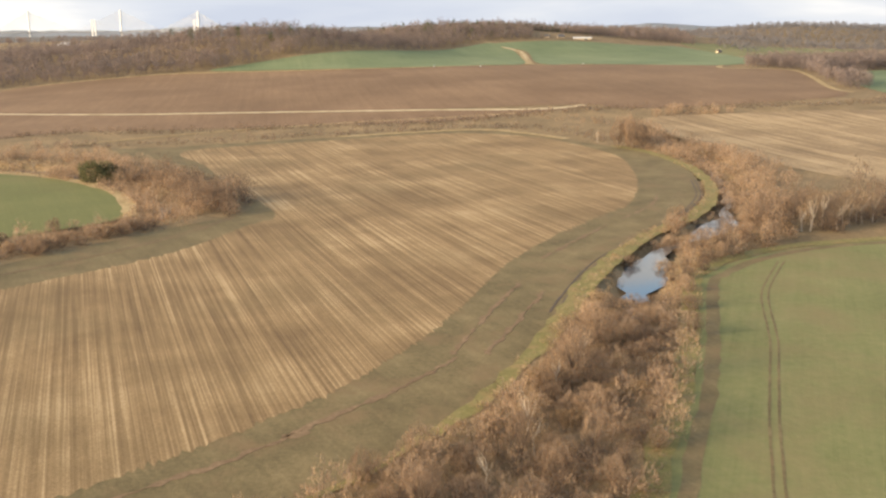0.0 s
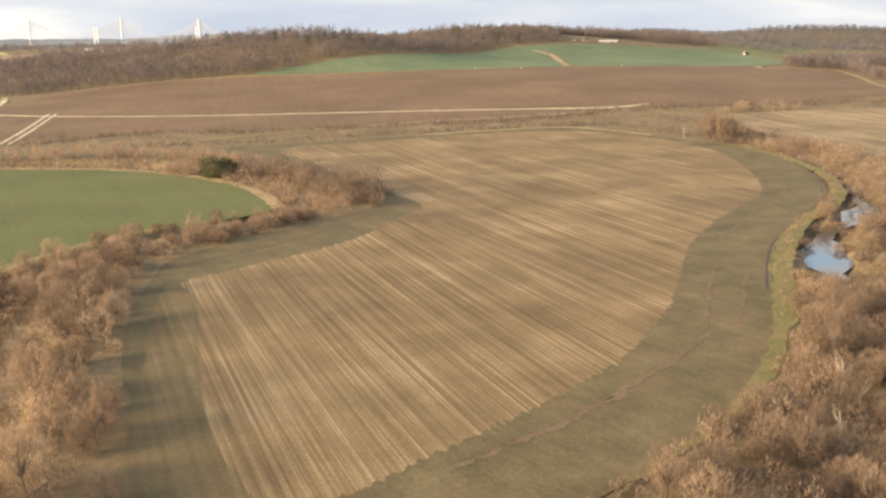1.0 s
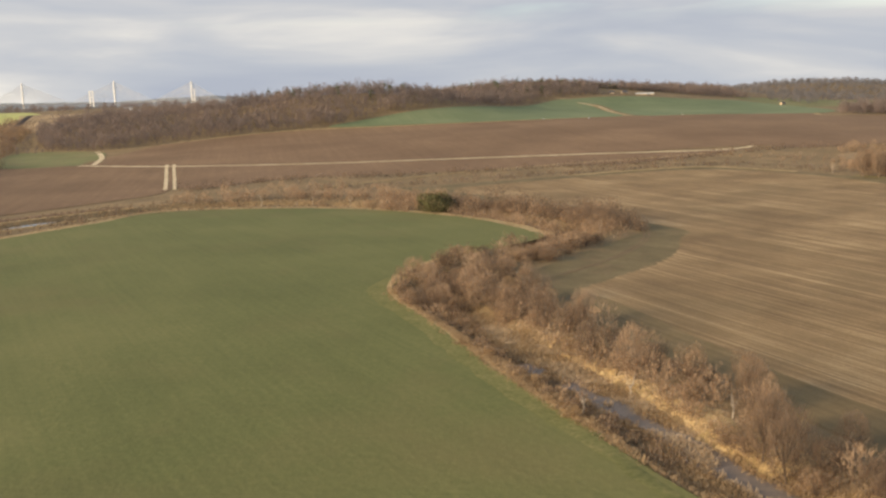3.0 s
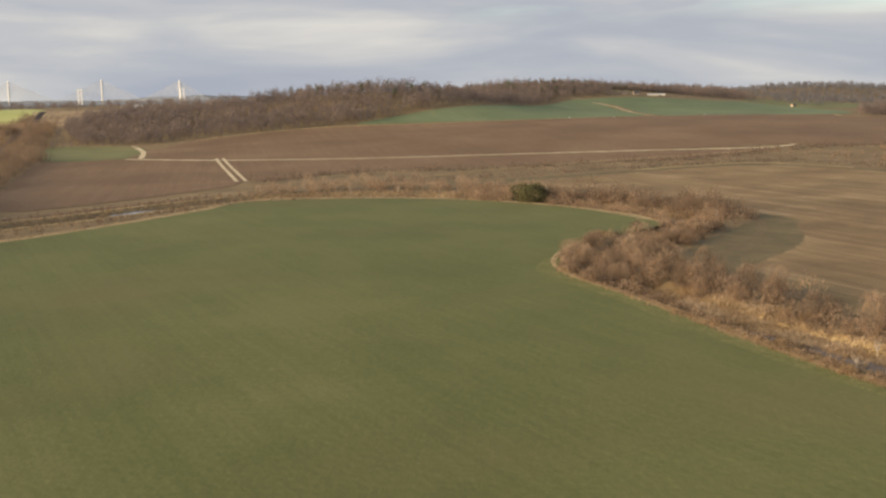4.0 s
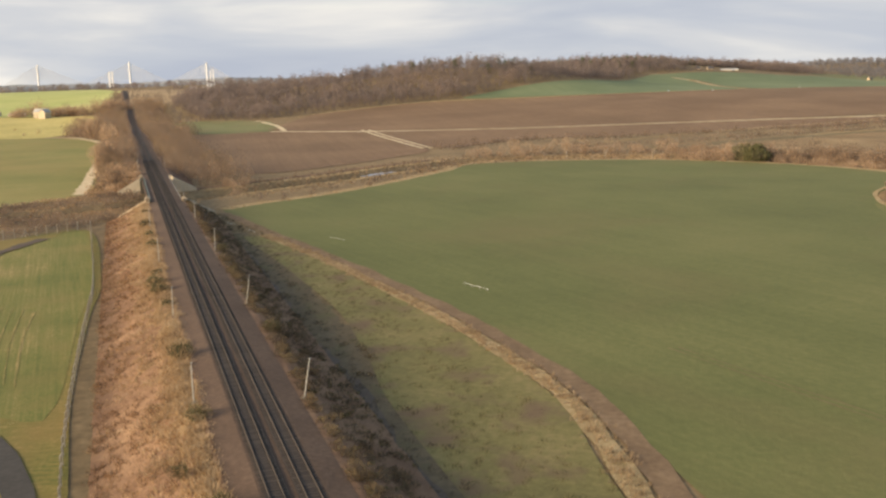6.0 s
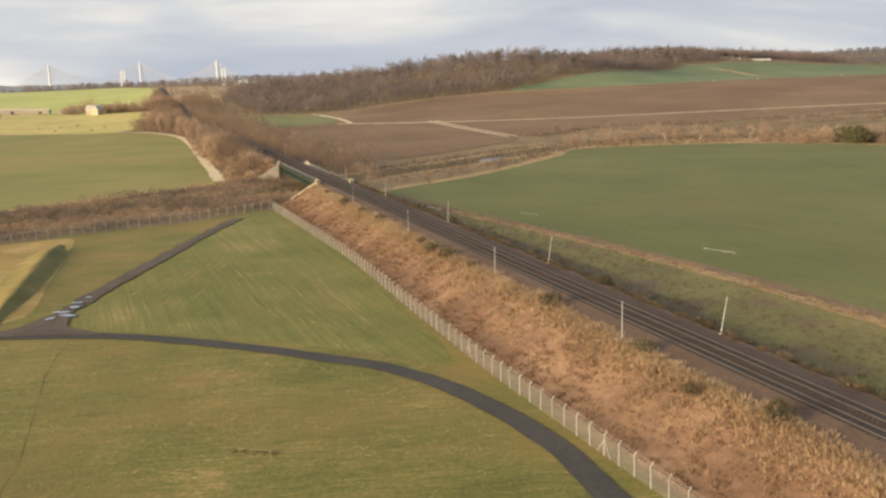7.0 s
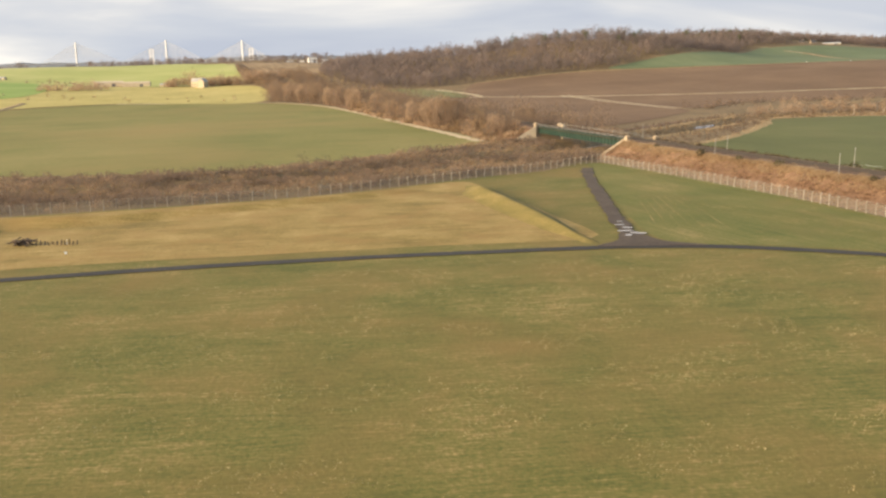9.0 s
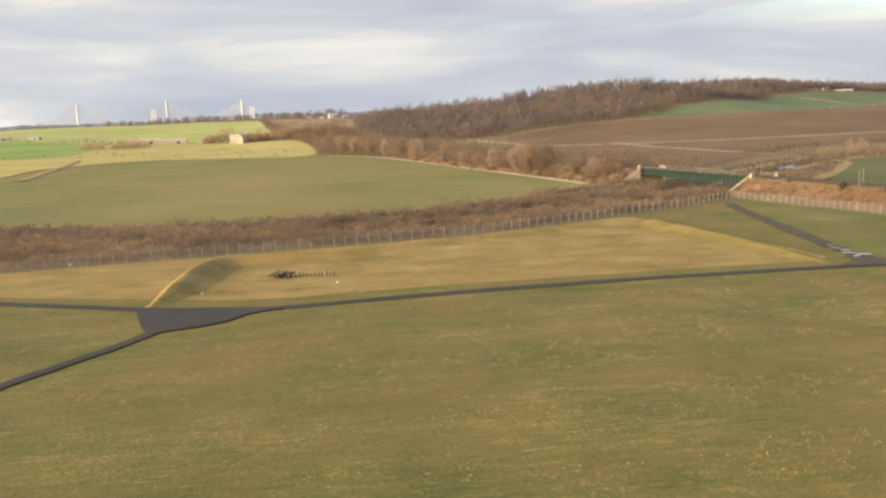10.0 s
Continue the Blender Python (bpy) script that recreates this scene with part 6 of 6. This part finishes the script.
HEDGES = [
    ([(-318, 578), (-258, 628), (-176, 636), (-90, 650), (-4, 662), (60, 696), (112, 722)], 420, 5.0, "bare scrubby hedge below the ploughed field"),
    ([(-236, 560), (-150, 580), (-66, 612), (20, 634), (70, 616), (104, 560)], 260, 5.0, "bare scrubby hedge above the stubble"),
    ([(112, 722), (200, 716), (300, 726), (360, 760)], 240, 5.0, "bare brown hedge along the slope"),
    ([(-400, 330), (-372, 372), (-340, 425), (-316, 470)], 40, 4.0, "bare scrub on the river bank"),
    ([(-300, 500), (-250, 520), (-190, 500), (-150, 450)], 130, 9.0, "dense bare scrub in the river bend"),
    ([(-168, 440), (-130, 430), (-104, 400), (-92, 366)], 150, 8.0, "tall bare orange-brown scrub in the river bend"),
    ([(118, 320), (150, 340), (190, 352), (240, 350)], 170, 10.0, "bare poplar belt by the far stubble"),
    ([(-835, 1172), (-815, 1168), (-795, 1176), (-760, 1162), (-735, 1155), (-705, 1150), (-690, 1190)], 110, 7.0, "bare trees round the farmhouse"),
    ([(-955, 1065), (-925, 1085), (-905, 1105)], 46, 9.0, "bare scrub on the pasture bank"),
    ([(-1200, 1330), (-1060, 1280), (-960, 1240)], 24, 5.0, "scattered bushes by the farm sheds"),
    ([(-1150, 960), (-900, 930), (-700, 880)], 26, 20.0, "scattered small bushes in the pasture"),
    ([(60, 700), (110, 650), (130, 620)], 40, 7.0, "bare scrub by the river bend"),
    ([(-772, 1154), (-758, 1158), (-742, 1156)], 30, 4.0, "bare trees beside the farmhouse"),
]
for n, (line, count, spread, label) in enumerate(HEDGES):
    x, y = along(line, count, spread, 200 + n)
    ok = clear_of_fields(x, y, [B_RING, A_IN, R_RING, PLOUGH_TOP]) & (np.hypot(x + 163, y - 432) > 13) & (np.hypot(x + 360, y - 430) > 14) & (np.hypot(x + 372, y - 404) > 12) if n not in (10,) else np.ones(len(x), bool)
    k = thin(x[ok], y[ok], 3.4)
    tall = {4: (0.9, 1.3), 5: (1.1, 1.6), 6: (1.2, 1.9), 7: (1.6, 2.7), 8: (1.0, 1.7), 9: (0.6, 1.0), 10: (0.4, 0.8), 12: (1.3, 2.2)}.get(n, (0.25, 0.8))
    scatter("hedge", x[ok][k], y[ok][k], SCRUB, TWIG_DARK if n < 4 else TWIG, label, "hedge", scale=tall, seed=20 + n)

for bx, by, t in ((-132.7, 148.3, 10), (-145, 133.8, 80), (-236.3, 489.6, 30), (-120, 128, 50)):
    place_copy(DEAD_TREE, used, bx, by, random.uniform(0.65, 0.9), t)
for bx, by in ((92, 556), (6, 132), (15, 143), (22, 172), (-254, 478), (-228, 492), (-206, 470), (-100, 338), (-142, 222), (14, 150), (30, 190)):
    place_copy(BIRCH, used, bx, by, random.uniform(0.8, 1.1), random.uniform(0, 360))
rng = np.random.default_rng(77)
for k in range(26):
    place_copy(BIRCH, used, float(122 + k * 3.6 + rng.normal(0, 2)), float(316 + k * 0.9 + rng.normal(0, 4)), float(rng.uniform(1.0, 1.5)), float(rng.uniform(0, 360)))
place_copy(HOLLY, used, -161.5, 436.0, 1.6, 0)
for k, (bx, by, size) in enumerate(((-498, 438, 1.0), (-504, 453, 1.15), (-509, 467, 1.25), (-514, 484, 1.1), (-520, 503, 1.0), (-480, 388, 0.85), (-476, 374, 0.75), (-486, 404, 0.8), (-566, 672, 1.1), (-578, 712, 1.2), (-591, 746, 1.0), (-604, 772, 1.25), (-620, 801, 1.1), (-634, 826, 1.2), (-652, 862, 1.15), (-546, 610, 0.9), (-534, 556, 0.85))):
    place_copy(ASH, used, bx, by, size, 77.0 * k, float(land(bx, by)))
for bx, by, size, t in ((107, 527, 1.8, 20), (100, 533, 1.5, 130), (114, 533, 1.4, 250), (106, 538, 1.6, 310)):
    place_copy(BUSHES[5], used, bx, by, size, t)
for s, o in ((23, -7.4), (-5, -7.2), (-20, -10.5), (-33, -7.6), (75, -8.6), (84, -9.2), (93, -8.2), (61, -7.8), (132, -8.0), (150, -8.2), (172, -8.5), (200, -8.0), (90, 8.0), (34, 8.2), (120, 8.6)):
    p = on_line(s + random.uniform(-1, 1), o)
    place_copy(GORSE, used, float(p[0]), float(p[1]), random.uniform(0.6, 1.25), random.uniform(0, 360), float(line_level(s)) - (0.5 if abs(o) < 8.5 else 0.9))


# tufts of dead grass, reeds and bracken
def tuft(seed, count, height, spread, width):
    rng = np.random.default_rng(seed)
    a = rng.uniform(0, 2 * np.pi, count)
    foot = np.column_stack([np.cos(a), np.sin(a), np.zeros(count)]) * spread * rng.uniform(0, 1, count)[:, None]
    tip = foot + np.column_stack([np.cos(a) * height * 0.4, np.sin(a) * height * 0.4, height * rng.uniform(0.6, 1.1, count)])
    side = np.column_stack([-np.sin(a), np.cos(a), np.zeros(count)]) * width
    return np.stack([foot - side, foot + side, tip], 1)


TUFTS = [tuft(300 + k, 12, h, 0.8, 0.10) for k, h in enumerate((0.7, 0.9, 0.55))]
FRONDS = [tuft(320 + k, 16, h, 0.9, 0.10) for k, h in enumerate((0.4, 0.5, 0.32))]
rng = np.random.default_rng(14)
s, o = rng.uniform(-130, GAP_NEAR, 6000), rng.uniform(-20.5, -6.8, 6000)
p = on_line(s, o)
frac = np.interp(o, [-21, -18, -15, -12, -9.5, -7.6, -6.6], [0, 0.16, 0.38, 0.62, 0.83, 0.95, 1.0])
scatter("bracken", p[:, 0], p[:, 1], FRONDS, BRACKEN_TUFT, "rust-brown dead bracken and pale grass tufts", "bracken", (0.6, 1.2), land(p[:, 0], p[:, 1]) * (1 - frac) + line_level(s) * frac - 0.1, 40)
s, o = rng.uniform(-130, GAP_NEAR, 5200), -6.9 - rng.exponential(1.7, 5200)
p = on_line(s, o)
frac = np.interp(o, [-21, -18, -15, -12, -9.5, -7.6, -6.6], [0, 0.16, 0.38, 0.62, 0.83, 0.95, 1.0])
scatter("dead_grass", p[:, 0], p[:, 1], FRONDS, REEDS, "pale straw grass along the embankment's crest", "grass", (0.9, 1.9), land(p[:, 0], p[:, 1]) * (1 - frac) + line_level(s) * frac - 0.1, 46)
s, o = rng.uniform(-130, GAP_NEAR, 5000), rng.uniform(7, 40, 5000)
p = on_line(s, o)
ok = ~inside(p[:, 0], p[:, 1], B_RING)
frac = np.interp(o, [6.6, 8.0, 11.0, 14.0, 18.0], [1.0, 0.93, 0.62, 0.3, 0.0])
z = land(p[:, 0], p[:, 1]) * (1 - frac) + line_level(s) * frac - 0.1
scatter("rough_grass", p[ok, 0], p[ok, 1], TUFTS, GRASS_TUFT, "rough green-brown grass tufts beside the railway", "grass", (0.4, 0.9), z[ok], 41)
s = rng.uniform(-130, GAP_NEAR, 1500)
o = 6.6 + rng.exponential(5.0, 1500)
keep = (o < 24) & ~inside(on_line(s, o + 3)[:, 0], on_line(s, o + 3)[:, 1], B_RING)
s, o = s[keep], o[keep]
p = on_line(s, o)
frac = np.interp(o, [6.6, 8.0, 11.0, 14.0, 18.0], [1.0, 0.93, 0.62, 0.3, 0.0])
LOW_SCRUB = [proto(120 + k2, h, r, 0.0, 60, 0.8, 0.14, trunk=False, up=0.4) for k2, (h, r) in enumerate(((1.3, 1.6), (0.9, 1.4), (1.7, 1.5)))]
scatter("bramble", p[:, 0], p[:, 1], LOW_SCRUB, BRAMBLE, "dark brown bramble thicket beside the tracks", "bramble", (0.3, 0.75), land(p[:, 0], p[:, 1]) * (1 - frac) + line_level(s) * frac - 0.1, 43)
s = rng.uniform(-130, GAP_NEAR, 520)
o = rng.choice([-7.9, -9.2, -12.5], 520, p=[0.45, 0.35, 0.2]) + rng.normal(0, 0.7, 520)
p = on_line(s, o)
frac = np.interp(o, [-21, -18, -15, -12, -9.5, -7.6, -6.6], [0, 0.16, 0.38, 0.62, 0.83, 0.95, 1.0])
MOUNDS = [proto(140 + k2, h, r, 0.0, 150, 0.5, 0.05, trunk=False, up=0.5) for k2, (h, r) in enumerate(((1.0, 1.5), (0.7, 1.3), (1.3, 1.5)))]
scatter("bracken_mounds", p[:, 0], p[:, 1], MOUNDS, REEDS, "tall tan bracken mounds along the embankment's crest", "bracken", (0.6, 1.1), land(p[:, 0], p[:, 1]) * (1 - frac) + line_level(s) * frac - 0.15, 44)
k = rng.integers(2, len(RIVER) - 2, 9000)
p = RIVER[k] + rng.normal(0, 9.0, (9000, 2))
pool = off_line(p[:, 0], p[:, 1], np.array([(51.0, 246.0), (58.0, 262.0), (66.0, 284.0), (94.0, 322.0), (101.0, 338.0), (106.0, 350.0)]))
ok = (p[:, 0] > -70) & (p[:, 1] < 420) & clear_of_fields(p[:, 0], p[:, 1], margin=1.2) & (pool > 9)
q = p[ok][thin(p[ok, 0], p[ok, 1], 2.3)]
UNDERGROWTH = [proto(150 + k2, h, r, 0.0, 90, 0.6, 0.06, trunk=False, up=0.4) for k2, (h, r) in enumerate(((1.8, 1.9), (1.3, 1.7), (2.4, 1.9)))]
scatter("undergrowth", q[:, 0], q[:, 1], UNDERGROWTH, TWIG, "low tangled brown undergrowth below the willow scrub", "undergrowth", (0.7, 1.2), np.maximum(ground_height(q[:, 0], q[:, 1]), -1.9), 45)
n = 14000
k = rng.integers(2, len(RIVER) - 2, n)
p = RIVER[k] + rng.normal(0, 11, (n, 2))
ok = clear_of_fields(p[:, 0], p[:, 1], margin=0.3) & (off_line(p[:, 0], p[:, 1], RIVER) > 6.2) & (off_line(p[:, 0], p[:, 1], RIVER) < 24)
sr, orr = rail_offset(p[:, 0], p[:, 1])
ok &= np.abs(orr) > 8
scatter("reeds", p[ok, 0], p[ok, 1], TUFTS, REEDS, "pale dead reeds and grass on the river banks", "reeds", (0.6, 1.4), seed=42)
x, y = region([(-172, 222), (-146, 218), (-132, 176), (-122, 140), (-110, 95), (-134, 95), (-148, 132), (-160, 168)], 0.62, 71)
wet = np.array([noise.noise((float(a) / 9.0, float(b) / 13.0, 3.0)) for a, b in zip(x, y)])
dry = (off_line(x, y, MARSH_LINE) > 2.6 + 2.6 * wet) | (wet > 0.16)
x, y = x[dry], y[dry]
pale = (x > np.interp(y, RIVER_BEND[:, 1], RIVER_BEND[:, 0]) - 0.5) & (wet[dry] > -0.2)
for mine, material, label in ((pale, PALE_REEDS, "bleached flattened reeds in the marshy bend"), (~pale, REEDS, "tan dead reeds in the marshy bend")):
    scatter("reed_bed", x[mine], y[mine], FRONDS, material, label, "reeds", (0.9, 1.7), np.maximum(ground_height(x[mine], y[mine]), -1.6), seed=72)
FLECKS = [tuft(340 + k, 8, 0.14, 0.5, 0.06) for k in range(3)]
x, y = rng.uniform(-720, -400, 40000), rng.uniform(-40, 100, 40000)
thick = np.array([noise.noise((float(a) / 22.0, float(b) / 9.0, 8.0)) + 0.5 * noise.noise((float(a) / 5.0, float(b) / 4.0, 2.0)) for a, b in zip(x, y)])
ok = (thick > 0.06) & inside(x, y, AIR_RING) & (off_line(x, y, ROAD) > 3)
scatter("straw_litter", x[ok], y[ok], FLECKS, LITTER, "pale straw litter left on the mown airfield", "straw", (0.7, 1.7), seed=47)
x, y = along([(-429.6, 44.4), (-427.0, 43.8), (-424.4, 43.0)], 70, 0.4, 48)
scatter("long_grass", x, y, TUFTS, GRASS_TUFT, "strip of uncut grass on the airfield", "grass", (0.3, 0.55), seed=49)
for n, (line, count, spread) in enumerate((
    ([(-180, 250), (-179, 237), (-169, 208), (-159.8, 175.4), (-152.2, 150.7), (-145.5, 131), (-139, 115)], 900, 0.8),
    ([(-323.4, 40), (-325.4, 75), (-333.4, 104), (-345.4, 137), (-368.4, 190), (-391, 236)], 1500, 0.9),
    ([(28, 120), (39, 158), (53, 205), (66, 251), (84, 279), (106, 294)], 700, 1.2),
    ([(-416, 304), (-373, 354), (-331, 423), (-304, 470), (-240, 470), (-185, 449), (-141, 404)], 700, 1.6),
    ([(-490, 356), (-549, 290), (-595, 261), (-640, 255), (-700, 262)], 600, 2.0),
)):
    x, y = along(line, count, spread, 500 + n)
    scatter("dead_grass", x, y, TUFTS, REEDS, "pale standing dead grass along the field edge", "grass", (0.5, 1.1), seed=60 + n)


# ---- the plan was drawn larger than the place: bring it to metres ----
for ob in list(scene.objects):
    if ob.parent is None and ob.type in {"MESH", "EMPTY"}:
        ob.matrix_basis = Matrix.Scale(SCALE, 4) @ ob.matrix_basis
